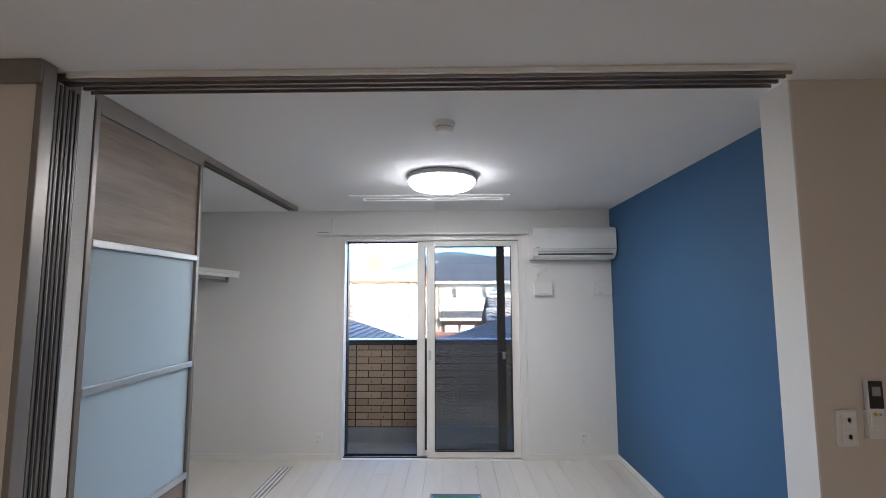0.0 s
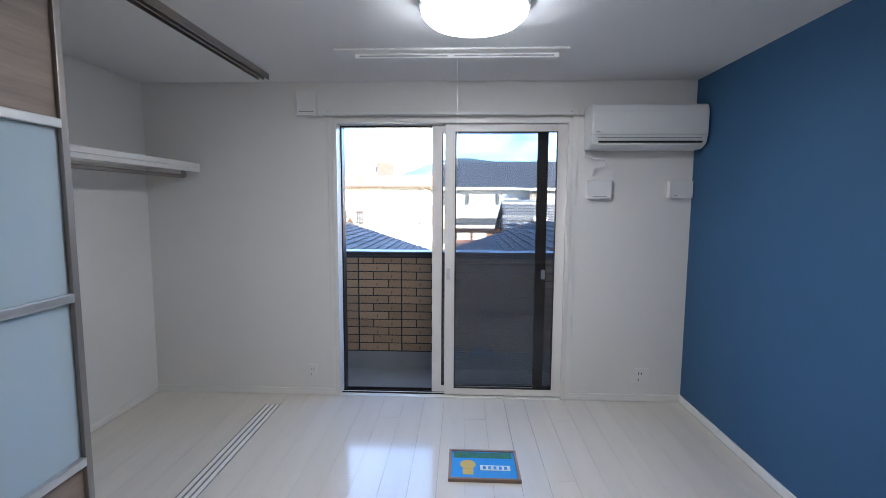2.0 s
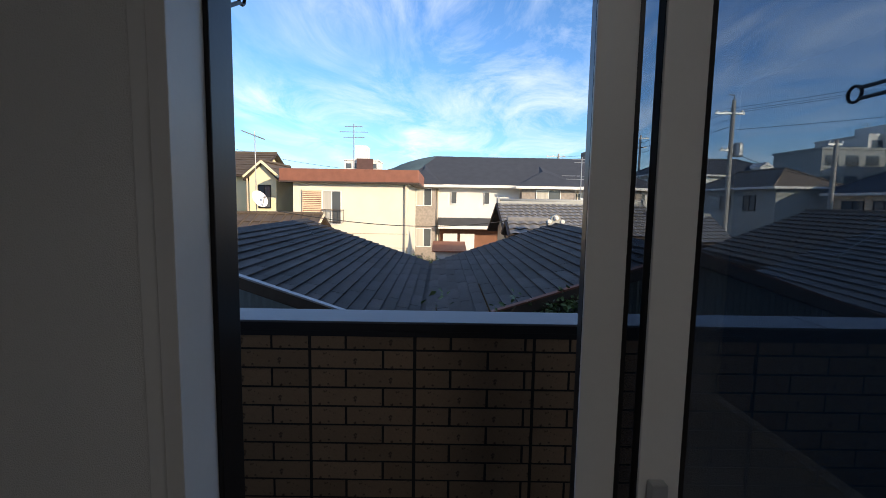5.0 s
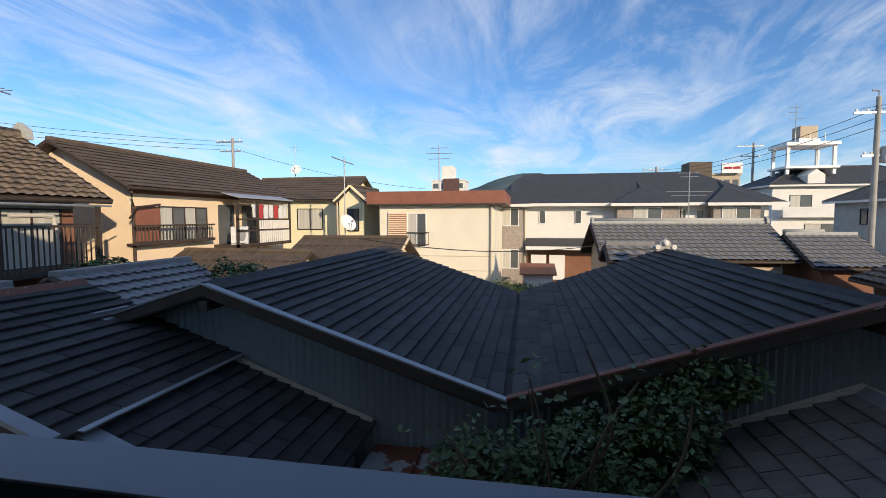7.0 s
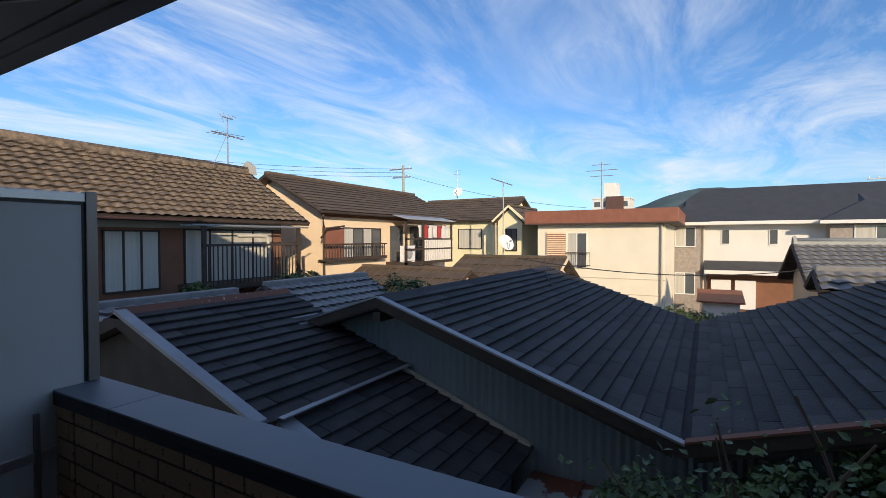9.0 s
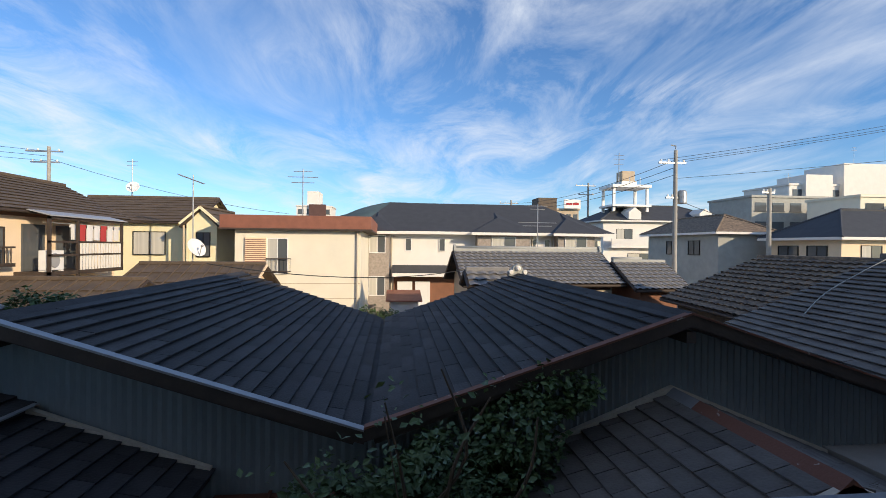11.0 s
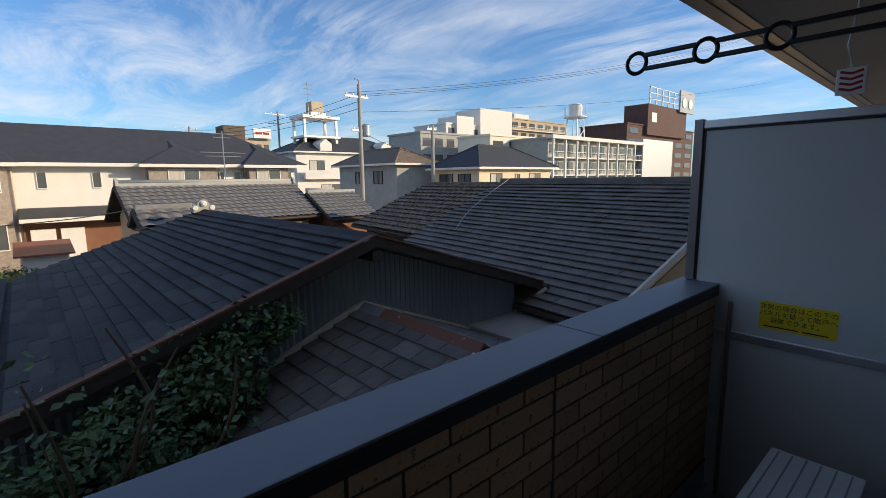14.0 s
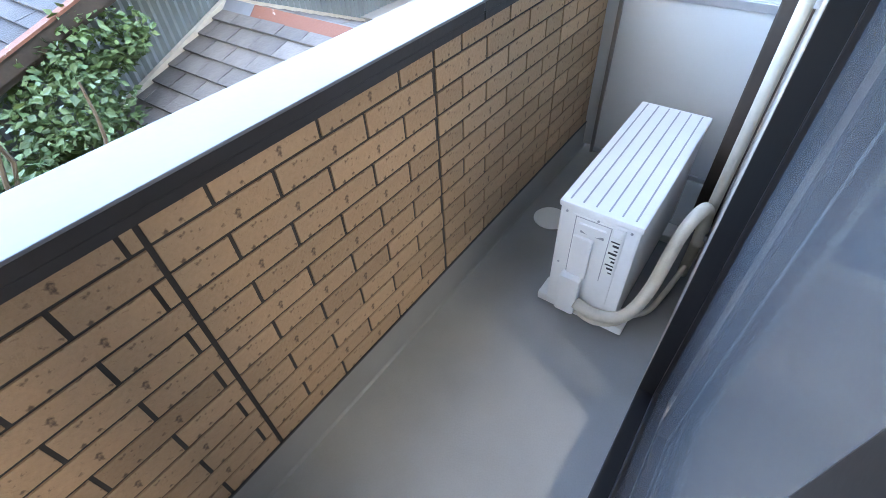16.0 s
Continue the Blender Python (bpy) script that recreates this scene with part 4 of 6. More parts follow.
def gable_house(name, label, x0, x1, y0, y1, eave, ridge, axis, wall_m, roof_m, over=.45, style="courses", pitch=(.35, .9), ridge_m=None, category="house", rot=0, pivot=(0, 0)):
    """House with a gable roof; axis is the ridge's direction."""
    h = thing(name, label, category, at=(0, 0, 0))
    if axis == "y":
        xm = (x0 + x1) / 2
        wall = prism([(x0, GZ), (x1, GZ), (x1, eave - .05), (xm, ridge - .12), (x0, eave - .05)], "y", y0, y1)
        A, B = (xm, y0 - over, ridge), (xm, y1 + over, ridge)
        sl = (ridge - eave) / (xm - x0)
        e = eave - sl * over
        sides = [(A, B, (x0 - over, y1 + over, e), (x0 - over, y0 - over, e)), (A, B, (x1 + over, y1 + over, e), (x1 + over, y0 - over, e))]
        rb = bx(xm - .11, xm + .11, y0 - over, y1 + over, ridge - .03, ridge + .10, .03)
        run, fall = y1 - y0 + 2 * over, ((xm - x0 + over) ** 2 + (ridge - e) ** 2) ** .5
    else:
        ym = (y0 + y1) / 2
        wall = prism([(y0, GZ), (y1, GZ), (y1, eave - .05), (ym, ridge - .12), (y0, eave - .05)], "x", x0, x1)
        A, B = (x0 - over, ym, ridge), (x1 + over, ym, ridge)
        sl = (ridge - eave) / (ym - y0)
        e = eave - sl * over
        sides = [(A, B, (x1 + over, y0 - over, e), (x0 - over, y0 - over, e)), (A, B, (x1 + over, y1 + over, e), (x0 - over, y1 + over, e))]
        rb = bx(x0 - over, x1 + over, ym - .11, ym + .11, ridge - .03, ridge + .10, .03)
        run, fall = x1 - x0 + 2 * over, ((ym - y0 + over) ** 2 + (ridge - e) ** 2) ** .5
    part("wall", wall, wall_m, h)
    for k, s in enumerate(sides):
        r = deck("roof", *s, .09, "timber" if style != "flat" else roof_m, h)
        rows, cols = max(3, round(fall / pitch[0])), max(3, round(run / pitch[1]))
        if style == "tiles":
            raw("tile_field", pantiles(*s, rows, cols), roof_m, r, "stuff")
        else:
            raw("roof_covering", courses(*s, rows, cols, seed=k + 3), roof_m, r, "stuff")
        p, q = Vector(s[3]), Vector(s[2])
        part("gutter", tube([p + Vector((0, 0, -.07)), q + Vector((0, 0, -.07))], .055, 8), "timber", h)
        for za, zb in ((s[0], s[3]), (s[1], s[2])):
            part("verge_board", tube([Vector(za) - Vector((0, 0, .05)), Vector(zb) - Vector((0, 0, .05))], .07, 6), "timber", h)
    part("ridge_cap", rb, ridge_m or roof_m, h)
    if rot:
        h.matrix_world = Matrix.Translation((*pivot, 0)) @ Matrix.Rotation(radians(rot), 4, "Z") @ Matrix.Translation((-pivot[0], -pivot[1], 0))
    return h


# ---- the twin-gabled house in front of the balcony ----
RZ, VZ, Y0, Y1 = .945, -.114, 4.57, 11.4
XA, XV, XB = -4.0, -.755, 2.43          # left ridge, valley, right ridge
SP = (RZ - VZ) / (XV - XA)
EL, ER = XA - 3.1, XB + 3.1
twin = thing("twin_gable_house", "old low house with two slate gables and tin walls", "house", at=(0, 0, 0))
slabs = [((XA, Y0, RZ), (XA, Y1, RZ), (EL, Y1, RZ - SP * 3.1), (EL, Y0, RZ - SP * 3.1)),
         ((XA, Y0, RZ), (XA, Y1, RZ), (XV - .07, Y1, VZ), (XV - .07, Y0, VZ)),
         ((XB, Y0, RZ), (XB, Y1, RZ), (XV + .07, Y1, VZ), (XV + .07, Y0, VZ)),
         ((XB, Y0, RZ), (XB, Y1, RZ), (ER, Y1, RZ - SP * 3.1), (ER, Y0, RZ - SP * 3.1))]
twin_roofs = [deck("roof", *s, .10, "timber", twin) for s in slabs]
part("valley_gutter", bx(XV - .12, XV + .12, Y0 - .02, Y1, VZ - .035, VZ - .008), "slate", twin)
for xr in (XA, XB):
    part("ridge_cap", prism([(xr - .14, RZ - .025), (xr, RZ + .065), (xr + .14, RZ - .025), (xr, RZ + .01)], "y", Y0 - .02, Y1), "slate", twin)
for xr, xe in ((XA, EL), (XA, XV), (XB, XV), (XB, ER)):
    ze = RZ - SP * abs(xe - xr)
    dirn = Vector((xe - xr, 0, ze - RZ))
    part("verge_trim", prism([(xr, RZ + .05), (xe, ze + .04), (xe, ze - .085), (xr, RZ - .085)], "y", Y0 - .03, Y0), "timber", twin)
    part("verge_flashing", prism([(xr, RZ + .056), (xe, ze + .056), (xe, ze + .035), (xr, RZ + .035)], "y", Y0 - .045, Y0 + .05), "flash" if xr < 0 else "rustplain", twin)
# corrugated gable walls set back under the verge
def corrugated(x0, x1, y, top, bottom, pitch=.075, amp=.012):
    verts, faces = [], []
    n = int((x1 - x0) / pitch * 4)
    for k in range(n + 1):
        x = x0 + (x1 - x0) * k / n
        yy = y + amp * (0, 1, 0, -1)[k % 4]
        verts += [(x, yy, bottom), (x, yy, top(x))]
        if k:
            faces.append((2 * k - 2, 2 * k, 2 * k + 1, 2 * k - 1))
    return verts, faces
raw("tin_wall", corrugated(EL + .3, XV, Y0 + .32, lambda x: RZ - SP * abs(x - XA) - .09, GZ, .09, .004), "tin", twin)
raw("tin_wall", corrugated(XV, ER - .3, Y0 + .32, lambda x: RZ - SP * abs(x - XB) - .09, GZ, .075, .013), "tin", twin)
part("inner_wall", bx(EL + .35, ER - .35, Y0 + .36, Y1 - .3, GZ, VZ - .16), "greywall", twin)
part("inner_wall", bx(ER - .36, ER - .30, Y0 + .3, Y1 - .3, GZ, VZ - .2), "tin", twin)
for x in (XA, XB):
    part("purlin_end", bx(x - .05, x + .05, Y0 - .02, Y0 + .34, RZ - .25, RZ - .14), "timber", twin)
part("gutter", tube([(ER + .02, Y0 - .1, RZ - SP * 3.1 - .06), (ER + .02, Y1, RZ - SP * 3.1 - .06)], .055, 8), "timber", twin)
part("rain_pipe", tube([(ER, Y0 - .1, -.12), (ER - .15, Y0 + .15, -.35), (ER - .28, Y0 + .28, -.5), (ER - .28, Y0 + .28, -2.8)], .035, 8), "hose", twin)
part("ridge_end_tile", prism([(XB - .20, RZ), (XB - .24, RZ + .10), (XB - .13, RZ + .12), (XB - .10, RZ + .22), (XB, RZ + .28), (XB + .10, RZ + .22), (XB + .13, RZ + .12), (XB + .24, RZ + .10), (XB + .20, RZ)], "y", Y1 - .28, Y1 - .14), "greywall", twin, "pale ornate ridge end tile")
for q in (-1, 1):
    part("scroll", lathe([(.045, 0), (.06, .02), (.06, .08), (.045, .1)], 12, pose(XB + q * .17, Y1 - .31, RZ + .09, -90)), "offwhite", twin)
part("boss", lathe([(.05, 0), (.065, .03), (.03, .06)], 12, pose(XB, Y1 - .28, RZ + .18, 90)), "offwhite", twin)

# ---- low roofs in front of it ----
shed = thing("slate_shed", "low shed with a dark slate gable roof", "shed", at=(0, 0, 0))
sa = [((-6.0, 2.75, .87), (-6.0, 5.0, .87), (-3.8, 5.0, .10), (-3.8, 2.75, .10)), ((-6.0, 2.75, .87), (-6.0, 5.0, .87), (-8.2, 5.0, .10), (-8.2, 2.75, .10))]
sb = ((-3.82, 2.97, .05), (-3.82, 4.86, .05), (-2.2, 4.86, -.56), (-2.2, 2.97, -.56))
shed_roofs = [deck("roof", *s, .09, "timber", shed) for s in sa]
part("verge_flashing", prism([(-6.0, .94), (-3.8, .17), (-3.8, .13), (-6.0, .90)], "y", 2.68, 2.80), "flash", shed)
part("verge_trim", prism([(-6.0, .89), (-3.8, .12), (-3.8, -.02), (-6.0, .75), (-8.2, -.02), (-8.2, .12)], "y", 2.70, 2.74), "timber", shed)
part("step_flashing", prism([(-5.28, .655), (-5.06, .578), (-5.06, .570), (-5.28, .647)], "y", 4.40, 4.88), "flash", shed, "bent zinc flashing sheet")
part("ridge_cap", prism([(-6.13, .84), (-6, .95), (-5.87, .84)], "y", 2.7, 5.0), "rustplain", shed)
part("wall", prism([(-7.9, GZ), (-4.1, GZ), (-4.1, .1), (-6, .74), (-7.9, .1)], "y", 2.95, 4.85), "timber", shed)
lean = thing("lean_to", "lower lean-to with dark slates and zinc flashing", "shed", at=(0, 0, 0))
lean_roof = deck("roof", *sb, .08, "timber", lean)
part("head_flashing", bx(-3.98, -3.72, 2.9, 4.86, .135, .150, .004), "flash", lean)
part("side_flashing", prism([(-3.82, .125), (-2.2, -.485), (-2.2, -.53), (-3.82, .08)], "y", 4.80, 4.86), "hose", lean)
part("verge_flashing", prism([(-3.82, .12), (-2.2, -.49), (-2.2, -.55), (-3.82, .06)], "y", 2.90, 3.06), "flash", lean)
part("wall", bx(-3.7, -2.4, 3.1, 4.8, GZ, -.72), "greywall", lean)
tinr = thing("tin_roof_shed", "small shed under a flat rusty tin roof", "shed", at=(0, 0, 0))
part("roof", bx(-2.18, -.62, 2.9, 4.86, -.80, -.77, .004), "rust", tinr, "rusty painted tin sheets")
for x in (-1.66, -1.14):
    part("standing_seam", bx(x - .015, x + .015, 2.9, 4.86, -.77, -.745), "rust", tinr)
part("wall", bx(-2.1, -.7, 3.0, 4.8, GZ, -.80), "greywall", tinr)
porch = thing("porch_roof", "small slate porch gable with a rusty ridge", "shed", at=(0, 0, 0))
pa = [((2.42, 2.95, .10), (2.42, 4.86, .10), (.30, 4.86, -.75), (.30, 2.95, -.75)), ((2.42, 2.95, .10), (2.42, 4.86, .10), (4.5, 4.86, -.75), (4.5, 2.95, -.75))]
porch_roofs = [deck("roof", *s, .08, "timber", porch) for s in pa]
part("ridge_cap", prism([(2.28, .06), (2.42, .18), (2.56, .06)], "y", 2.9, 4.4), "rustplain", porch)
part("ridge_cap", prism([(2.28, .06), (2.42, .18), (2.56, .06)], "y", 4.4, 4.86), "flash", porch)
part("verge_trim", prism([(2.42, .14), (4.5, -.71), (4.5, -.83), (2.42, .02), (.3, -.83), (.3, -.71)], "y", 2.9, 2.95), "hose", porch)
part("abutment_flashing", prism([(2.42, .19), (4.5, -.66), (4.5, -.72), (2.42, .12), (.3, -.72), (.3, -.66)], "y", 4.82, 4.88), "hose", porch)
part("wall", prism([(.5, GZ), (4.3, GZ), (4.3, -.78), (2.42, -.02), (.5, -.78)], "y", 3.1, 4.8), "greywall", porch)
slabroof = thing("concrete_canopy", "pale flat canopy between the low roofs", "canopy", at=(0, 0, 0))
part("slab", bx(4.2, 6.4, 3.4, 5.0, -.62, -.52, .01), "concrete", slabroof)
part("post", bx(4.4, 4.5, 3.5, 3.6, GZ, -.62), "timber", slabroof)
part("post", bx(6.2, 6.3, 3.5, 3.6, GZ, -.62), "timber", slabroof)

# ---- neighbours ----
big = gable_house("slate_roof_house", "house under a broad weathered brown slate roof", 5.3, 13.3, 3.5, 9.6, -.25, 1.48, "y", "tan", "slatebrown", .25, pitch=(.19, .9), rot=-7, pivot=(5.2, 3.4))
part("verge_cap", tube([(9.3, 3.2, 1.5), (5.0, 3.2, -.36)], .06, 6), "hose", big)
part("roof_cable", tube(arc([(9.1, 9.4, 1.55), (7.5, 9.0, .86), (6.6, 8.5, .42)]), .011, 6), "greywall", big)
gable_house("brown_tile_house", "house with a weathered brown pantile roof behind", 8.6, 14.6, 11.2, 15.2, .1, 1.36, "y", "timber", "kawarabrown", .4, "tiles", (.28, .3), rot=-7, pivot=(8.6, 11.2))
th = gable_house("grey_tile_house", "house with a silver-grey pantile roof and pale ridge", 2.55, 8.6, 18.6, 22.4, .38, 1.46, "x", "tan", "kawara", .4, "tiles", (.27, .27), "greywall", rot=3, pivot=(2.3, 18.2))
part("ridge_tile", tube([(2.15, 20.5, 1.60), (9.0, 20.5, 1.60)], .075, 10), "greywall", th, smooth=True)
for x in (2.2, 8.95):
    part("ridge_end_tile", prism([(20.3, 1.46), (20.34, 1.64), (20.5, 1.74), (20.66, 1.64), (20.7, 1.46)], "x", x - .05, x + .05), "greywall", th)
part("antenna_mast", tube([(6.0, 20.5, 1.5), (6.0, 20.5, 3.6)], .02, 6), "steel", th)
for z, l in ((3.5, .45), (3.35, .35), (2.75, .9), (2.6, .7)):
    part("antenna_arm", tube([(6.0 - l, 20.5, z), (6.0 + l, 20.5, z)], .012, 6), "steel", th)
part("fascia", bx(2.7, 8.5, 18.56, 18.6, -.1, .2), "rustplain", th)
te = gable_house("tile_roof_annex", "lower grey pantile annex of the tiled house", 9.42, 11.1, 17.9, 20.9, .22, 1.05, "x", "brownwall", "kawara", .4, "tiles", (.27, .27), "greywall", rot=3, pivot=(2.3, 18.2))
part("ridge_tile", tube([(9.0, 19.4, 1.18), (10.4, 19.4, 1.18)], .07, 10), "greywall", te, smooth=True)

gable_house("small_tile_roof", "small blue-grey tiled roof behind the twin gables", 1.55, 2.35, 11.95, 13.1, .72, 1.00, "x", "tan", "kawara", .18, "tiles", (.27, .27))

wh = thing("ivory_house", "ivory rendered box house with red-brown parapet", "house", at=(0, 0, 0))
part("wall", bx(-8.35, -2.25, 24, 31, GZ, 2.45), "white", wh)
part("roof", bx(-8.95, -1.7, 23.6, 31.4, 2.42, 3.08, .03), "redbrown", wh, "red-brown sheet metal parapet")
part("roof_edge", bx(-8.97, -1.68, 23.58, 31.42, 2.36, 2.44), "timber", wh)
window_on(wh, -6.78, -5.84, .22, 1.92, 24, "steelwhite", "pane", 1, True)
part("shutter_box", bx(-7.85, -6.82, 23.90, 24, .33, 1.98, .01), "pink", wh)
for k in range(16):
    part("shutter_slat", bx(-7.82, -6.85, 23.89, 23.9, .38 + k * .098, .42 + k * .098), "redbrown", wh)
for k in range(7):
    part("guard_bar", tube([(-6.8 + k * .19, 23.82, .33), (-6.8 + k * .19, 23.82, .95)], .012, 6), "timber", wh)
part("guard_rail", bx(-6.82, -5.62, 23.80, 23.84, .93, .97), "timber", wh)
part("guard_rail", bx(-6.82, -5.62, 23.80, 23.84, .30, .34), "timber", wh)
part("rain_pipe", tube([(-2.4, 23.92, 2.4), (-2.4, 23.92, GZ)], .05, 8), "hose", wh)
part("belt_line", bx(-8.35, -2.25, 23.985, 24, -.3, -.27), "tan", wh)
part("belt_line", bx(-8.35, -2.25, 23.985, 24, -1.05, -1.02), "tan", wh)

ch = gable_house("cream_house", "two-storey cream house with a brown roof", -18.4, -11.6, 27, 33, 3.0, 4.4, "x", "cream", "brownroof", .35, pitch=(.4, .45))
window_on(ch, -14.6, -13.0, 1.05, 2.25, 27, "bronze", "curtain", 1, True)
wc = gable_house("cream_wing", "gabled cream wing of the cream house", -11.25, -9.75, 25.5, 30, 2.8, 3.55, "y", "cream", "brownroof", .22, pitch=(.4, .45))
window_on(wc, -10.72, -10.1, 1.0, 2.2, 25.5, "bronze", "pane", 1)
for za, zb in (((-10.5, 25.26, 3.53), (-11.5, 25.26, 2.66)), ((-10.5, 25.26, 3.53), (-9.5, 25.26, 2.66))):
    part("barge_board", tube([za, zb], .08, 4), "cream", wc)
part("rain_pipe", tube([(-11.35, 25.4, 2.6), (-11.3, 25.4, GZ)], .05, 8), "tan", wc)
block_wall = thing("maroon_house", "far maroon house wall between two pale houses", "house", at=(0, 0, 0))
part("wall", bx(-11.6, -9.0, 33.5, 38, GZ, 2.6), "brownwall", block_wall)
part("roof", prism([(33.2, 2.5), (35.7, 3.3), (38.3, 2.5)], "x", -11.8, -8.8), "darkroof", block_wall)


def dish_on(x, y, foot, height, size, label, turn):
    """Satellite dish on a mast: bowl with thickness, feed arm, receiver."""
    d = thing("satellite_dish", label, "satellite dish", at=(x, y, foot))
    part("mast", tube([(0, 0, 0), (0, 0, height)], .035, 8), "steel", d)
    m = pose(.12, -.1, height, 62, 0, turn)
    outer = [(size * q, .34 * size * q * q) for q in (.04, .3, .6, .85, 1.0)]
    part("reflector", lathe(outer + [(a, b + .02) for a, b in outer[::-1]], 30, m), "plastic", d, "white reflector bowl", True)
    part("feed_arm", tube([m @ Vector((0, -size * .9, .3 * size)), m @ Vector((0, -size * .2, size))], .02, 6), "steel", d)
    part("receiver", lathe([(.04, 0), (.06, .04), (.06, .12)], 10, m @ Matrix.Translation((0, -size * .2, size * .92))), "greyp", d)
    return d


dish = dish_on(-9.9, 23, GZ, 4.3, .46, "white satellite dish on a tall antenna mast", 62)
part("antenna_mast", tube([(0, 0, 4.3), (0, 0, 7.75)], .03, 8), "steel", dish)
part("antenna_boom", tube([(-.65, 0, 7.75), (.45, .1, 7.35)], .03, 6), "steel", dish)
for k in range(7):
    part("antenna_element", tube([(-.6 + k * .17, -.28, 7.74 - k * .06), (-.6 + k * .17, .28, 7.74 - k * .06)], .012, 5), "steel", dish)
small_dish = dish_on(-16.3, 30, 4.2, .75, .36, "small white satellite dish on cream house roof", 10)
part("antenna_mast", tube([(0, 0, .7), (0, 0, 2.5)], .025, 6), "steel", small_dish)
for z in (2.35, 2.1):
    part("antenna_arm", tube([(-.3, 0, z), (.3, 0, z)], .014, 5), "steel", small_dish)

# the two houses along the lane are drawn facing -y and turned a quarter, so that they face +x
pk = gable_house("peach_house", "two-storey peach house with brown slate roof and balcony", 12.9, 22.4, 13.0, 17.8, 2.94, 4.18, "x", "pink", "brownroof", .45, pitch=(.30, .9), rot=90, pivot=(0, 0))
window_on(pk, 14.12, 16.46, .92, 2.08, 13.0, "timber", "pane", 3, True)
part("shutter_box", bx(13.08, 14.06, 12.9, 13.0, .90, 2.10, .01), "redbrown", pk)
for k in range(24):
    part("guard_bar", tube([(12.82 + k * .153, 12.65, .93), (12.82 + k * .153, 12.65, 1.43)], .018, 5), "timber", pk)
for z in (.90, 1.43):
    part("guard_rail", bx(12.75, 16.45, 12.6, 12.7, z, z + .06), "timber", pk)
part("guard_shelf", bx(12.75, 16.45, 12.6, 13.0, .84, .90), "timber", pk)
part("balcony_floor", bx(16.9, 21.1, 11.9, 13.0, .50, .64), "timber", pk)
for x in (16.9, 18.3, 21.0):
    part("balcony_post", bx(x, x + .09, 11.9, 11.99, GZ if x < 20 else .5, 2.5), "timber", pk)
for z in (1.16, 1.62):
    part("balcony_rail", bx(16.9, 21.1, 11.9, 11.96, z, z + .07), "timber", pk)
part("balcony_beam", bx(16.9, 21.1, 11.9, 11.98, 2.42, 2.5), "timber", pk)
part("balcony_canopy", prism([(11.8, 2.55), (13.0, 2.85), (13.0, 2.81), (11.8, 2.51)], "x", 16.8, 21.2), "greyp", pk)
for k in range(15):
    part("guard_bar", bx(18.45 + k * .17, 18.55 + k * .17, 11.91, 11.94, .64, 1.62), "offwhite", pk)
part("balcony_window", boxes([(17.2, 18.2, 12.95, 13.0, .64, 2.25), (18.8, 20.6, 12.95, 13.0, .64, 2.25)]), "pane", pk)
part("rain_pipe", tube([(12.5, 12.5, 2.5), (12.95, 12.9, 2.1), (12.95, 12.9, GZ)], .05, 8), "timber", pk)
part("rain_pipe", tube([(12.5, 12.6, 1.7), (12.95, 12.75, 2.05), (13.9, 12.75, 2.16)], .035, 8), "timber", pk)
part("eave_band", bx(12.95, 22.4, 12.93, 13.0, 2.5, 2.8), "brownwall", pk)
part("laundry_pole", tube([(16.9, 12.1, 2.3), (21.1, 12.1, 2.3)], .02, 6), "steel", pk)
bu = thing("balcony_cooler", "white outdoor unit on the peach house balcony", "outdoor unit", at=(-12.15, 17.35, .64))
part("casing", bx(-.15, .15, -.38, .38, .05, .72, .02), "steelwhite", bu)
part("fan_grille", lathe([(.24, 0), (.25, .015), (.22, .03)], 24, pose(.15, -.08, .38, 0, 90)), "greyp", bu)
for q in (-.28, .28):
    part("foot", bx(-.17, .17, q - .05, q + .05, 0, .05), "steelwhite", bu)
for k, mt in enumerate(("cloth", "redcloth", "cloth", "cloth", "redcloth", "cloth", "cloth")):
    lt = link("laundry", prism([(-.22, 0), (.22, 0), (.25, -.12), (.16, -.14), (.15, -.58 - .05 * (k % 3)), (-.15, -.56 - .05 * (k % 3)), (-.16, -.14), (-.25, -.12)], "x", -.02, .02), mt)
    lt.matrix_world = pose(-12.1, 18.4 + k * .42, 2.3)
    tagged(lt, ("white" if mt == "cloth" else "red") + " shirt drying on the peach house balcony", "laundry", "drying laundry")

bh = gable_house("brown_house", "old brown clay house with a weathered pantile roof", -1.0, 10.7, 12.6, 17.3, 2.59, 4.05, "x", "brownwall", "kawarabrown", .6, "tiles", (.27, .28), rot=90, pivot=(0, 0))
part("upper_panel", bx(-1, 10.6, 12.52, 12.6, 1.95, 2.45), "greywall", bh)
window_on(bh, 5.6, 6.8, .45, 1.85, 12.6, "timber", "curtain", 2, True)
window_on(bh, 2.6, 5.4, .45, 1.85, 12.6, "timber", "pane", 2)
window_on(bh, 7.5, 10.3, .5, 1.9, 12.6, "timber", "curtain", 3, True)
part("balcony_floor", bx(7.3, 10.5, 11.5, 12.6, .35, .48), "timber", bh)
for k in range(25):
    part("guard_bar", tube([(7.32 + k * .13, 11.52, .48), (7.32 + k * .13, 11.52, 1.5)], .018, 5), "timber", bh)
part("guard_rail", bx(7.3, 10.5, 11.48, 11.56, 1.48, 1.54), "timber", bh)
for x in (7.3, 10.4):
    part("balcony_post", bx(x, x + .09, 11.5, 11.59, GZ, 2.05), "timber", bh)
for y in (11.5, 12.0):
    part("pole_rail", tube([(7.0, y, 2.02), (10.8, y, 2.02)], .025, 6), "steel", bh)
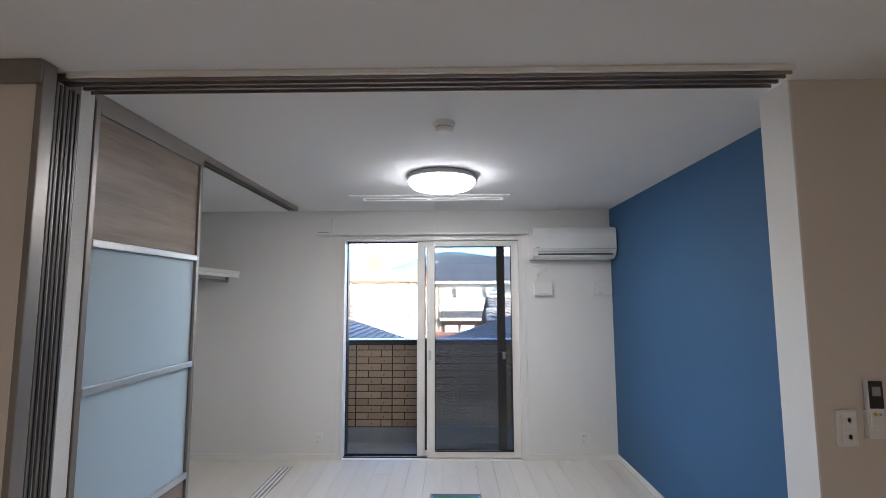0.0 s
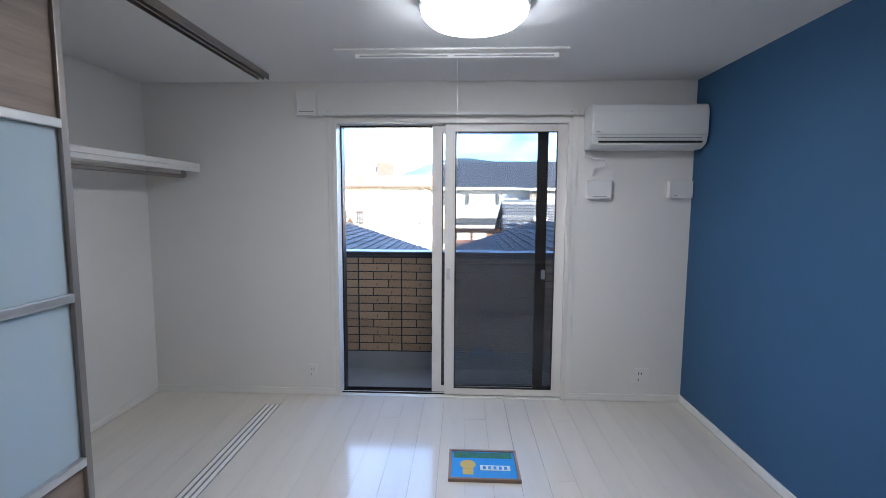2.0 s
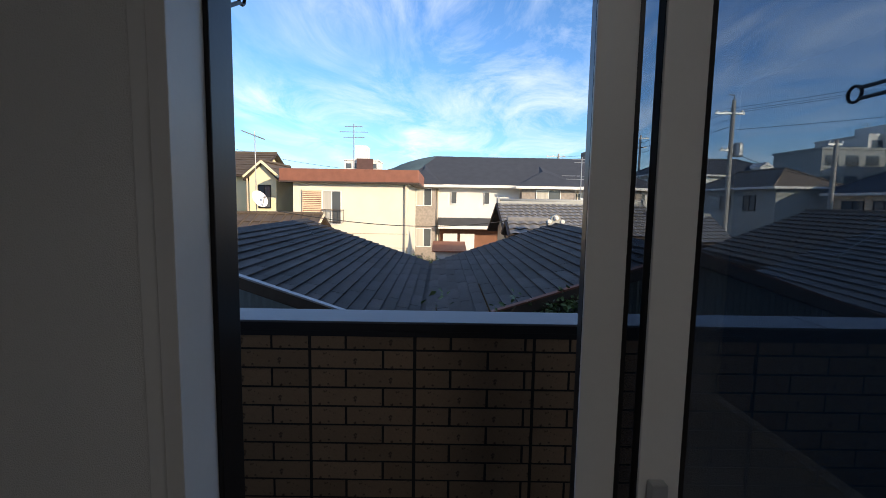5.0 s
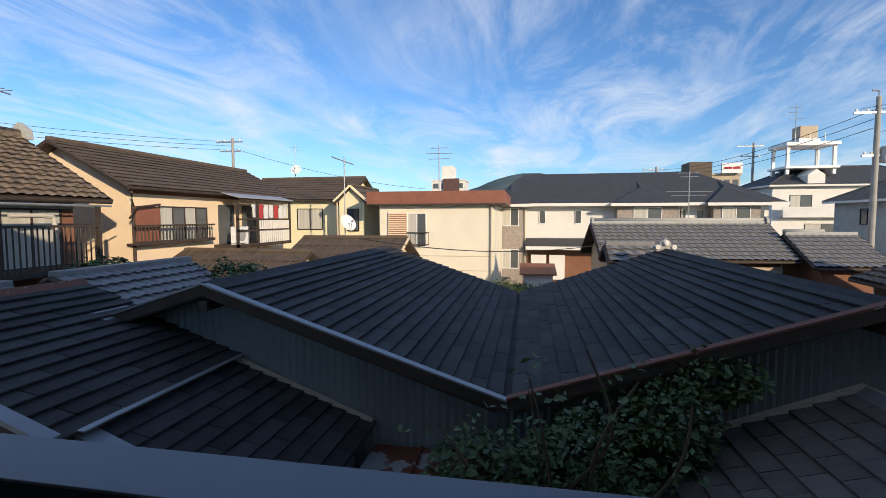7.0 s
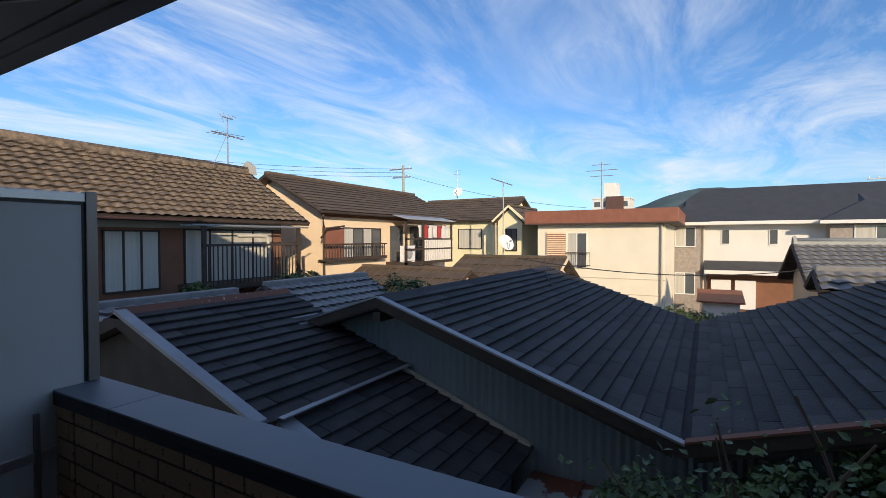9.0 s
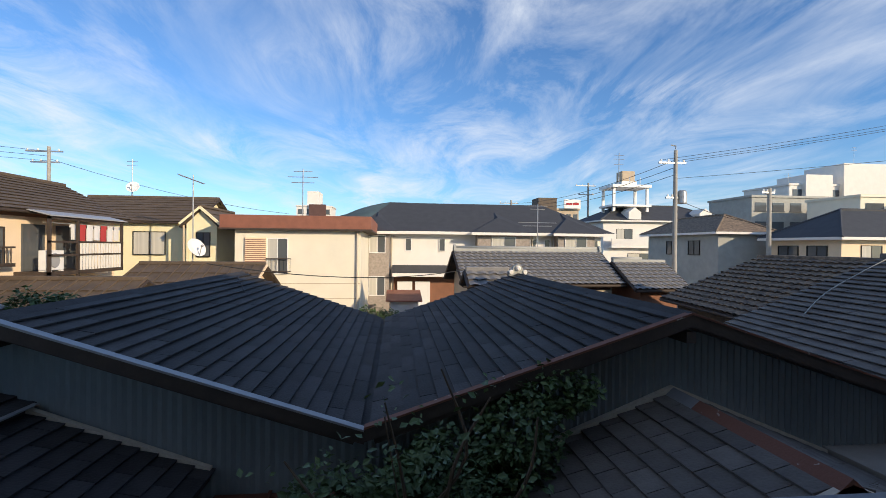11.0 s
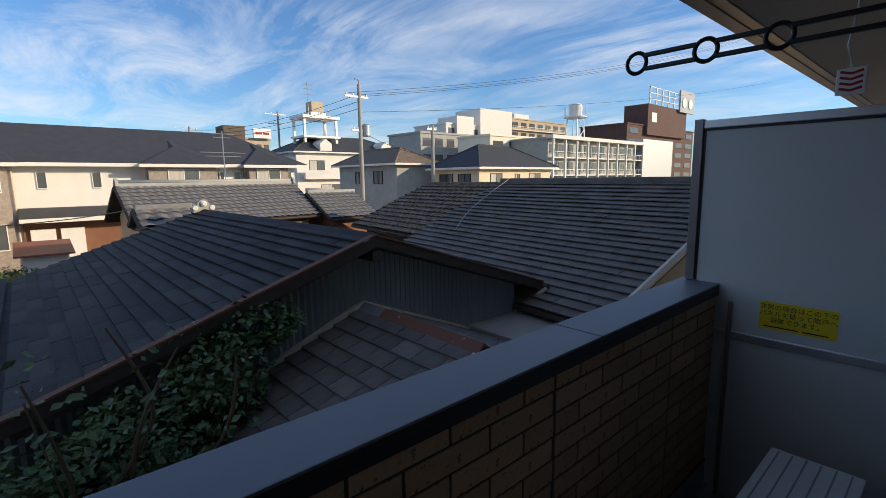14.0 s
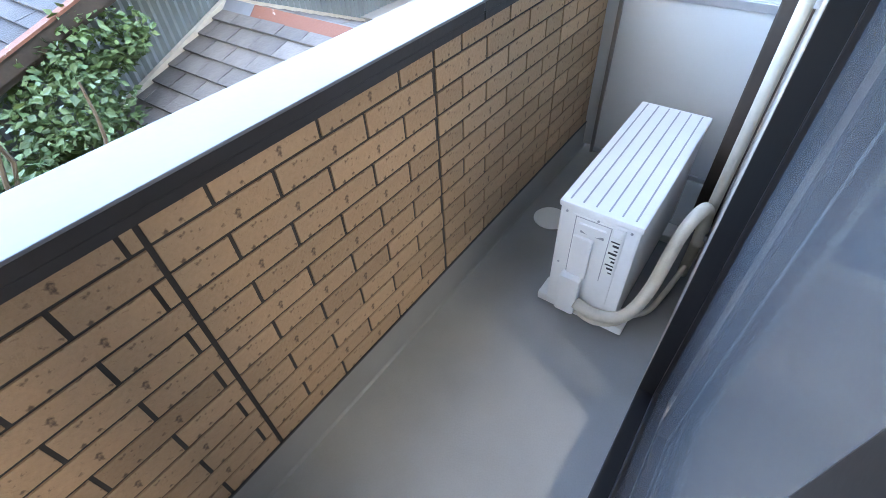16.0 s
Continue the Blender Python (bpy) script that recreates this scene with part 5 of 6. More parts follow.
part("bent_pipe", tube(arc([(8.6, 11.9, 1.75), (9.4, 11.9, 1.75), (9.6, 11.9, 1.6), (9.6, 11.9, .6)]), .05, 8), "hose", bh)
part("gutter_strip", bx(4.8, 7.4, 11.93, 11.99, 2.12, 2.17), "redbrown", bh)
part("antenna_mast", tube([(10.5, 14.95, 4.0), (10.5, 14.95, 5.85)], .025, 6), "steel", bh)
part("antenna_boom", tube([(10.1, 14.7, 5.75), (10.8, 15.1, 5.85)], .02, 6), "steel", bh)
part("antenna_boom", tube([(9.8, 14.8, 5.22), (11.3, 15.2, 5.25)], .02, 6), "steel", bh)
for k in range(6):
    part("antenna_arm", tube([(9.9 + k * .2, 14.6, 5.23), (9.9 + k * .2, 15.2, 5.23)], .012, 5), "steel", bh)
for k in range(4):
    part("antenna_arm", tube([(10.2 + k * .17, 14.75, 5.60 + k * .08), (10.2 + k * .17, 15.0, 6.0 - k * .02)], .012, 5), "steel", bh)
part("mast_stay", tube([(10.5, 14.95, 5.3), (9.7, 14.6, 4.05)], .008, 4), "steel", bh)
part("ridge_tile", tube([(-1.6, 14.95, 4.15), (11.3, 14.95, 4.15)], .10, 10), "kawarabrown", bh, smooth=True)
part("ridge_end_tile", prism([(14.6, 3.95), (14.65, 4.25), (14.95, 4.45), (15.25, 4.25), (15.3, 3.95)], "x", 11.25, 11.4), "greywall", bh)
gable_house("low_tile_shed", "low shed with grey pantiles among shrubs", -10.6, -7.8, 7.6, 10.4, -.1, .62, "y", "greywall", "kawara", .35, "tiles", (.27, .28))

gable_house("low_tile_shed", "low dark pantile roof in front of the brown house", -10.9, -7.6, 3.2, 6.2, -.15, .55, "y", "greywall", "kawara", .35, "tiles", (.27, .28))


def ribs(house, ends, count, material="brownroof"):
    """Standing battens down a metal roof slope given as ridge a-b and eave d-c."""
    a, b, c, d = map(Vector, ends)
    for k in range(count + 1):
        f = k / count
        part("batten", tube([a.lerp(b, f) + Vector((0, 0, .045)), d.lerp(c, f) + Vector((0, 0, .06))], .03, 4), material, house)


lr = gable_house("low_ribbed_shed", "low shed with a brown ribbed roof", -12.3, -8.2, 13.4, 16.4, -.1, .55, "x", "pink", "brownroof", .35, pitch=(3, .35))
ribs(lr, ((-12.65, 14.9, .55), (-7.85, 14.9, .55), (-7.85, 13.05, -.25), (-12.65, 13.05, -.25)), 13)
la = gable_house("low_gable_annex", "low peach annex with a brown ribbed roof", -9.9, -6.0, 17.6, 21.0, .12, .85, "x", "pink", "brownroof", .4, pitch=(2.5, .4))
ribs(la, ((-10.3, 19.3, .85), (-5.6, 19.3, .85), (-5.6, 17.2, -.05), (-10.3, 17.2, -.05)), 12)
part("barge_board", tube([(-5.58, 19.3, .82), (-5.58, 17.2, -.07)], .07, 4), "pink", la)

rw = thing("row_house", "long white terrace with a dark hipped roof", "house", at=(0, 0, 0))
part("wall", bx(-2.7, 14.0, 32, 40, GZ, 2.6), "offwhite", rw)
hip = bmesh.new()
hv = [hip.verts.new(p) for p in ((-3.4, 31.3, 2.62), (14.8, 31.3, 2.62), (14.8, 40.7, 2.62), (-3.4, 40.7, 2.62), (-.9, 36, 4.95), (10.9, 36, 4.95))]
for f in ((0, 1, 5, 4), (1, 2, 5), (2, 3, 4, 5), (3, 0, 4), (3, 2, 1, 0)):
    hip.faces.new([hv[i] for i in f])
part("roof", hip, "darkroof", rw)
part("fascia", bx(-3.4, 14.8, 31.26, 31.34, 2.45, 2.64), "offwhite", rw)
for x0, x1, wx in ((-2.6, -.9, (-2.2, -1.2)), (5.0, 8.6, (6.0, 7.6)), (10.6, 13.2, (11.1, 12.6))):
    part("bay", bx(x0, x1, 31.2, 32, GZ, 2.5), "greybrick", rw)
    ph = bmesh.new()
    pv = [ph.verts.new(p) for p in ((x0 - .5, 30.7, 2.58), (x1 + .5, 30.7, 2.58), (x1 + .2, 34.6, 2.7), (x0 - .2, 34.6, 2.7), ((x0 + x1) / 2, 33.2, 3.75), ((x0 + x1) / 2, 34.4, 4.2))]
    for f in ((0, 1, 4), (1, 2, 5, 4), (3, 0, 4, 5), (2, 3, 5)):
        ph.faces.new([pv[i] for i in f])
    part("bay_roof", ph, "darkroof", rw)
    part("bay_fascia", bx(x0 - .5, x1 + .5, 30.66, 30.72, 2.42, 2.6), "offwhite", rw)
    window_on(rw, wx[0], wx[1], 1.2, 2.3, 31.2, "steelwhite", "pane", 1, True)
    window_on(rw, wx[0], wx[1], -1.6, -.4, 31.2, "steelwhite", "pane", 1, True)
for x in (.2, 2.5, 8.9, 9.9, 13.4):
    window_on(rw, x, x + .35, 1.35, 2.15, 32, "steelwhite", "pane", 0)
part("canopy", prism([(30.8, -.15), (32, .35), (32, .15), (30.8, -.3)], "x", -.7, 4.8), "darkroof", rw)
part("canopy_edge", bx(-.7, 4.8, 30.72, 30.8, -.36, -.14), "offwhite", rw)
for x in (-.35, .85):
    part("storage_door", bx(x, x + 1.0, 31.66, 31.84, -2.4, -.75, .01), "plastic", rw)
part("entrance", bx(-.6, 4.7, 31.85, 31.95, GZ, -.4), "brownwall", rw)
for x in (-.75, 5.0, 9.0, 10.4):
    part("rain_pipe", tube([(x, 31.9, 2.4), (x, 31.9, GZ)], .05, 8), "hose", rw)
sd2 = thing("garden_shed", "small white shed with a rusty red roof", "shed", at=(0, 0, 0))
part("wall", bx(-.75, .8, 26, 28, GZ, -1.35), "offwhite", sd2)
part("roof", prism([(25.7, -1.42), (28.3, -1.1), (28.3, -1.0), (25.7, -1.34)], "x", -1.0, 1.0), "redbrown", sd2)


def block(name, label, x0, x1, y, depth, z1, wall_m, floors=3, bays=5, win="pane", category="building", roof_z=0.0, rails=False):
    b = thing(name, label, category, at=(0, 0, 0))
    part("wall", bx(x0, x1, y, y + depth, GZ, z1), wall_m, b)
    part("roof", bx(x0 - .2, x1 + .2, y - .2, y + depth + .2, z1, z1 + .35), wall_m if not roof_z else "darkroof", b)
    fh = min(3.0, (z1 - GZ) / floors)
    for f in range(floors):
        zb = z1 - fh * (f + 1) + .9
        if zb < -1:
            continue
        for k in range(bays):
            c = x0 + (x1 - x0) * (k + .5) / bays
            w = (x1 - x0) / bays * .32
            part("window", boxes([(c - w, c + w, y - .06, y, zb, zb + 1.3), (c - w - .1, c + w + .1, y - .15, y, zb - .15, zb)]), win, b)
        if rails:
            part("gallery", bx(x0, x1, y - 1.0, y, zb - 1.1, zb - .9), "offwhite", b)
            part("gallery_rail", boxes([(x0, x1, y - 1.02, y - .96, zb - .05, zb + .03)] + [(x0 + (x1 - x0) * i / 24 - .03, x0 + (x1 - x0) * i / 24 + .03, y - 1.0, y - .97, zb - .9, zb) for i in range(25)]), "steelwhite", b)
    return b


def hip_house(name, label, x0, x1, y0, y1, eave, ridge, wall_m, roof_m, wins, side_wins=()):
    """House with a hipped roof, its ridge along the longer side."""
    h = thing(name, label, "house", at=(0, 0, 0))
    part("wall", bx(x0, x1, y0, y1, GZ, eave), wall_m, h)
    o, xm, ym = .6, (x0 + x1) / 2, (y0 + y1) / 2
    d = min(x1 - x0, y1 - y0) / 2
    if x1 - x0 >= y1 - y0:
        e0, e1 = (min(x0 + d, xm - .3), ym, ridge), (max(x1 - d, xm + .3), ym, ridge)
        fs = ((0, 1, 5, 4), (1, 2, 5), (2, 3, 4, 5), (3, 0, 4), (3, 2, 1, 0))
    else:
        e0, e1 = (xm, y0 + d, ridge), (xm, y1 - d, ridge)
        fs = ((0, 1, 4), (1, 2, 5, 4), (2, 3, 5), (3, 0, 4, 5), (3, 2, 1, 0))
    corners = [(x0 - o, y0 - o, eave), (x1 + o, y0 - o, eave), (x1 + o, y1 + o, eave), (x0 - o, y1 + o, eave)]
    bm = bmesh.new()
    v = [bm.verts.new(p) for p in corners + [e0, e1]]
    for f in fs:
        bm.faces.new([v[i] for i in f])
    rf = part("roof", bm, roof_m, h)
    part("ridge_cap", tube([e0, e1], .11, 6), roof_m, rf)
    for i, c in enumerate(corners):
        end = min((e0, e1), key=lambda p: (Vector(p) - Vector(c)).length)
        part("hip_cap", tube([end, c], .09, 6), roof_m, rf)
    part("eave_board", boxes([(x0 - o, x1 + o, y0 - o - .02, y0 - o + .02, eave - .18, eave), (x0 - o - .02, x0 - o + .02, y0 - o, y1 + o, eave - .18, eave)]), "offwhite", h)
    for a, b, zb, zt in wins:
        window_on(h, a, b, zb, zt, y0, "bronze", "pane", 1, True)
    for a, b, zb, zt in side_wins:
        w = part("window", boxes([(x0 - .08, x0, a - .06, b + .06, zb - .06, zb), (x0 - .08, x0, a - .06, b + .06, zt, zt + .06), (x0 - .08, x0, a - .06, a, zb, zt), (x0 - .08, x0, b, b + .06, zb, zt), (x0 - .07, x0, (a + b) / 2 - .03, (a + b) / 2 + .03, zb, zt)]), "bronze", h)
        part("pane", bx(x0 - .03, x0 - .01, a, b, zb, zt), "pane", w)
    return h


hip_house("green_grey_house", "pale grey-green house with a brown hipped roof", 24.4, 28.6, 34, 44.0, 3.0, 4.5, "greywall", "kawarabrown", [(25.6, 26.2, -1.4, -.2)], [(36.2, 37.6, 1.2, 2.3), (39.4, 40.8, 1.2, 2.3)])
hip_house("dark_hip_house", "house with a dark slate hipped roof", 27.6, 37.4, 27, 32.6, 2.5, 4.5, "pink", "darkroof", [(29.0, 30.4, .8, 1.95), (32.2, 32.8, 1.0, 1.9), (34.2, 35.8, .8, 1.95)], [(28.0, 29.4, .7, 1.9), (30.2, 31.8, .6, 1.9)])
wt = hip_house("white_villa", "white house with dark mansard and dormers", 24.8, 41.0, 55, 63, 5.1, 7.3, "offwhite", "darkroof", [(26.5, 28.5, 2.4, 4), (31, 33, 2.4, 4), (36, 38, 2.4, 4), (28, 31, -1, 1)])
part("balcony", boxes([(25.5, 34, 54.2, 55, 1.7, 1.9), (25.5, 34, 54.2, 54.3, 1.9, 2.8)]), "offwhite", wt)
for x in (28.6, 37.8):
    part("dormer", prism([(x - .8, 5.2), (x + .8, 5.2), (x + .8, 6.1), (x, 6.7), (x - .8, 6.1)], "y", 54.5, 57), "offwhite", wt)
tw = thing("water_tank_tower", "rooftop water tank on a white steel frame", "water tank", at=(28.9, 56, 6.3))
for x in (-2.4, 2.0):
    for y in (0, 3):
        part("column", bx(x, x + .3, y, y + .3, 0, 3.2), "steelwhite", tw)
part("deck", bx(-2.6, 2.5, -.3, 3.6, 3.0, 3.35), "steelwhite", tw)
part("deck", bx(-2.6, 2.5, -.3, 3.6, .6, .85), "steelwhite", tw)
part("tank", bx(-.85, .85, .8, 2.4, 3.85, 5.2, .08), "tan", tw)
part("tank_base", bx(-1, 1, .6, 2.6, 3.35, 3.85), "steel", tw)
part("antenna_mast", tube([(-1.2, 1, 3.3), (-1.2, 1, 7.5)], .05, 6), "steel", tw)
for z in (6.0, 6.7, 7.2):
    part("antenna_arm", tube([(-1.9, 1, z), (-.5, 1, z)], .03, 5), "steel", tw)
for x in (-1.8, -.4, 1.0):
    part("rail", tube([(x, -.2, 3.35), (x, -.2, 4.3)], .04, 5), "steelwhite", tw)

block("grey_apartments", "grey low apartment block with flat roof", 55, 73, 68, 10, 9.9, "greywall", 4, 6)
a1 = block("white_apartments", "white stepped apartment block", 76, 99, 84, 12, 14.4, "offwhite", 4, 6)
part("stair_tower", bx(78.6, 84.3, 83, 90, GZ, 16.4), "offwhite", a1)
part("stair_tower", bx(86.7, 98.9, 83, 92, GZ, 18.8), "offwhite", a1)
a2 = block("tan_apartments", "tan apartment block with balconies", 109, 138, 92, 14, 18.8, "tan", 5, 7, rails=True)
part("roof_house", bx(112, 119, 93, 100, 18, 20.6), "offwhite", a2)
block("office_block", "pale office block with few windows", 60.7, 77.4, 56, 8, 8.8, "white", 3, 4)
gb = block("gallery_apartments", "white apartment building with open galleries", 66.3, 98.8, 48, 9, 8.0, "greywall", 3, 12, rails=True)
part("end_wall", bx(98.9, 113.9, 47, 57, GZ, 9.4), "steel", gb)
part("gallery_roof", bx(65.8, 99, 46.6, 48, 8.0, 8.6), "offwhite", gb)
for k in range(10):
    part("gallery_post", bx(66.2 + k * 3.6, 66.5 + k * 3.6, 46.8, 47.1, GZ, 8.2), "offwhite", gb)
rb2 = block("red_brick_tower", "dark red-brick building with a rooftop sign", 121, 166, 62, 14, 15.4, "redbrick", 5, 6)
part("stair_tower", bx(130.7, 157, 61, 68, 13, 21.4), "redbrick", rb2)
part("stair_window", bx(133, 136, 60.9, 61, 16.6, 19.2), "picwhite", rb2)
for x in (131, 135, 139, 143, 147, 151):
    part("sign_frame", bx(x, x + .35, 60.8, 61.1, 21.4, 26), "steelwhite", rb2)
for z in (22.6, 24.2, 25.8):
    part("sign_frame", bx(131, 151.3, 60.8, 61.1, z, z + .2), "steelwhite", rb2)
part("rooftop_sign", bx(150, 160.5, 60.2, 60.7, 20.6, 27), "greyp", rb2)
for x in (152.2, 156.8):
    part("sign_shape", lathe([(1.5, 0), (1.5, .2)], 16, pose(x + .4, 60.2, 23.4, 90)), "picwhite", rb2)
lt2 = thing("lattice_water_tower", "white round water tank on a lattice tower", "water tank", at=(85.3, 55, GZ + 1.5))
for x in (-1.6, 1.6):
    for y in (-1.6, 1.6):
        part("leg", tube([(x * 1.3, y * 1.3, 0), (x * .7, y * .7, 15)], .14, 6), "steelwhite", lt2)
for k in range(6):
    f0, f1 = 1.3 - .1 * k, 1.3 - .1 * (k + 1)
    for s in (-1, 1):
        part("brace", tube([(-1.6 * f0 * s, -1.6 * f0, k * 2.5), (1.6 * f1 * s, -1.6 * f1, k * 2.5 + 2.5)], .07, 5), "steelwhite", lt2)
part("tank", lathe([(1.2, 15.1), (1.35, 15.2), (1.35, 17.3), (1.1, 17.6)], 20), "offwhite", lt2)
part("walkway", lathe([(2.0, 14.8), (2.3, 14.9), (2.3, 15.1), (2.0, 15.1)], 20), "steelwhite", lt2)
for k in range(12):
    a = 2 * math.pi * k / 12
    part("rail_post", tube([(2.2 * math.cos(a), 2.2 * math.sin(a), 15), (2.2 * math.cos(a), 2.2 * math.sin(a), 17)], .05, 5), "steelwhite", lt2)
tb = block("brown_shop", "tan building with a round-lettered rooftop sign", 28.0, 36.6, 92, 10, 9.3, "tan", 4, 6)
part("roof_house", bx(28.0, 31.8, 91.5, 96, 9, 11.7), "brownroof", tb)
part("rooftop_sign", bx(33.2, 36.6, 91.0, 91.4, 9.6, 11.4), "plastic", tb)
for k in range(2):
    part("sign_shape", bx(33.6 + k * 1.4, 34.8 + k * 1.4, 90.95, 91.0, 10.3, 10.7), "redcloth", tb)
ap = block("far_apartments", "far white and red apartment tower", -29.5, -19.5, 140, 10, 13.0, "offwhite", 5, 4)
part("tower", bx(-26.6, -23.2, 141, 148, 12, 17.6), "offwhite", ap)
part("red_wing", bx(-25.8, -21, 139.2, 140, 4, 13.6), "redbrick", ap)
for k, (x0, x1, y, z) in enumerate(((34, 48, 75, 5.5), (40, 52, 60, 3.6), (-30, -22, 110, 5.5), (-60, -40, 120, 6), (5, 25, 110, 5.0), (44, 60, 95, 8.5), (-8, 2, 90, 4.2))):
    hip_house("far_house", "distant pale house with a dark roof", x0, x1, y, y + 8, z - 1.6, z, ("offwhite", "tan", "greywall")[k % 3], ("darkroof", "brownroof")[k % 2], [(x0 + 2, x0 + 4, 1, 2.4), (x1 - 4, x1 - 2, 1, 2.4)])


# ---- poles and wires ----
def utility_pole(x, y, top, arms, label="grey concrete utility pole with crossarms"):
    p = thing("utility_pole", label, "utility pole", "utility poles", at=(x, y, GZ))
    h = top - GZ
    part("pole", tube([(0, 0, 0), (0, 0, h)], .19, 12, taper=.65), "concrete", p)
    for z, w in arms:
        part("crossarm", bx(-w, w * .6, -.06, .06, h - z - .06, h - z + .06), "steel", p)
        for k in range(4):
            part("insulator", lathe([(.05, 0), (.07, .06), (.05, .16)], 8, pose(-w + .15 + k * w * .45, 0, h - z + .06)), "plastic", p)
    return p


q1 = utility_pole(18.3, 30, 8.3, ((.85, 1.2), (3.2, .7)))
part("bracket_pole", tube([(0, 0, 11.1), (0, 0, 11.5), (-.35, 0, 11.55)], .05, 6), "steel", q1)
part("transformer", lathe([(.28, 0), (.3, .1), (.3, .8), (.2, .9)], 14, pose(.5, 0, 7.6)), "steel", q1)
utility_pole(25.2, 30, 5.9, ((.3, .6),))
utility_pole(25.8, 62, 10.6, ((.4, 1.8), (1.6, 1.4)))
utility_pole(-29.2, 42, 9.6, ((.4, 1.8), (1.3, 1.4)))
utility_pole(15, 62, 8.0, ((.4, 1.6), (1.4, 1.2)))


def wire(a, b, sag, r=.018):
    pts = []
    for k in range(13):
        t = k / 12
        p = Vector(a).lerp(Vector(b), t)
        p.z -= sag * 4 * t * (1 - t)
        pts.append(p)
    return tagged(link("overhead_wire", tube(pts, r, 5), "wire"), "thin black overhead wire between utility poles", "wire", "overhead wires")


for dz, dx in ((7.75, -.9), (7.7, 0), (7.65, .5)):
    wire((18.3 + dx, 30, dz - .1), (90 + dx, 22, 22.0 + dz * .3), 1.6, .013)
wire((18.3, 30, 6.4), (88, 22, 15.8), .9, .014)
wire((18.4, 30, 5.0), (25.2, 30, 3.4), .3)
for k in range(3):
    wire((18.4, 30, 7.7 - k * .5), (15, 62, 7.6 - k * .3), .8)
    wire((-29.2, 42, 9.2 - k * .4), (-72, 26, 14.2 - k * .6), 1.0, .02)
wire((-29.2, 42, 8.6), (-12, 52, 5.0), .6)
wire((-4.6, 10.9, 1.2), (2.0, 15.5, .9), .3, .012)
wire((-3.6, 9.8, 1.0), (-.9, 4.9, -.3), .2, .010)
for x, y, z, hh in ((-5.5, 26, 3.05, 2.7), (31, 59, 7.2, 3), (63, 70, 10.2, 4), (92, 86, 18.8, 4), (115, 96, 20.6, 4.5), (142, 64, 21.4, 7)):
    a = thing("tv_antenna", "thin metal television antenna on a roof", "antenna", "roof antennas", at=(x, y, z))
    part("mast", tube([(0, 0, -.4), (0, 0, hh)], .03, 6), "steel", a)
    for j, l in enumerate((.5, .8, .6)):
        part("arm", tube([(-l, 0, hh - .15 - j * .3), (l, 0, hh - .15 - j * .3)], .018, 5), "steel", a)


# ---- plants ----
def foliage(name, label, blobs, count, size, seed, twigs=(), bare=()):
    """Shrub: many small leaves round a set of ellipsoids, with a few twigs."""
    r = random.Random(seed)
    s = thing(name, label, "shrub", at=(0, 0, 0))
    verts, faces = [], []
    tot = sum(b[6] for b in blobs)
    for cx, cy, cz, rx, ry, rz, w in blobs:
        for _ in range(int(count * w / tot)):
            d = Vector((r.gauss(0, 1), r.gauss(0, 1), r.gauss(0, 1))).normalized() * r.uniform(.35, 1.08) ** .6
            p = Vector((cx + d.x * rx, cy + d.y * ry, cz + d.z * rz))
            p += Vector(noise.noise_vector(p * 2.2)) * .22
            q = Euler((r.uniform(-.9, .9), r.uniform(-.9, .9), r.uniform(0, 6.3))).to_matrix()
            l = size * r.uniform(.6, 1.5)
            k = len(verts)
            for o in ((0, 0, 0), (.32 * l, .45 * l, .06 * l), (0, l, -.05 * l), (-.32 * l, .45 * l, .06 * l)):
                verts.append(p + q @ Vector(o))
            faces.append((k, k + 1, k + 2, k + 3))
    raw("leaves", (verts, faces), "leaf", s, "stuff")
    for k, pts in enumerate(twigs):
        part("branch", tube(arc(pts, 4), .022, 6, taper=.3), "twig", s)
    return s


shrub = foliage("overgrown_shrub", "dense green climbing shrub between the low roofs", [(-.5, 3.9, -.75, .75, .75, .6, 3), (.25, 4.2, -.5, .6, .5, .5, 2.4), (.85, 4.4, -.15, .45, .3, .42, 1.4), (-.1, 3.3, -1.2, 1.0, .7, .7, 2.4), (1.3, 4.5, .2, .35, .14, .28, .6), (-.2, 3.6, -2.2, .9, .9, .7, 1), (-.7, 3.2, -1.1, .7, .6, .6, 2), (.5, 3.7, -.9, .5, .5, .5, 1.5)], 19000, .065, 11,
    twigs=[((-.1, 3.8, -1.0), (-.15, 3.7, -.2), (-.3, 3.6, .5)), ((.1, 3.8, -.9), (.2, 3.6, .0), (.45, 3.5, .55)), ((-.3, 3.7, -.9), (-.7, 3.6, -.3), (-1.0, 3.6, .1)), ((.2, 3.6, -.8), (.7, 3.5, -.1), (.8, 3.5, .4)), ((-.1, 3.7, -.5), (.3, 3.6, .1), (.1, 3.55, .75))])
sprigs = foliage("young_shoots", "sparse young leafy shoots above the shrub", [(-.3, 3.6, .3, .25, .2, .35, 1), (.45, 3.5, .35, .2, .2, .3, 1), (-.9, 3.6, .0, .3, .2, .25, 1), (.75, 3.5, .2, .2, .2, .3, 1)], 150, .06, 4)
for plant in (shrub, sprigs):
    plant.location.x = -.25
part("stem", tube([(-.1, 3.7, -.8), (-.3, 3.6, .4)], .006, 5), "twig", sprigs)
foliage("garden_shrub", "green shrub beside the brown house", [(-10.9, 6.6, .0, .6, .9, .55, 1), (-10.6, 9.6, .2, .6, .9, .5, 1), (-8.0, 10.9, .1, .8, .6, .5, .7)], 6000, .10, 7)
foliage("garden_shrub", "dark green conifer-like shrub near the fence", [(-10.9, 3.6, .3, .6, .8, .9, 1)], 3000, .10, 8)
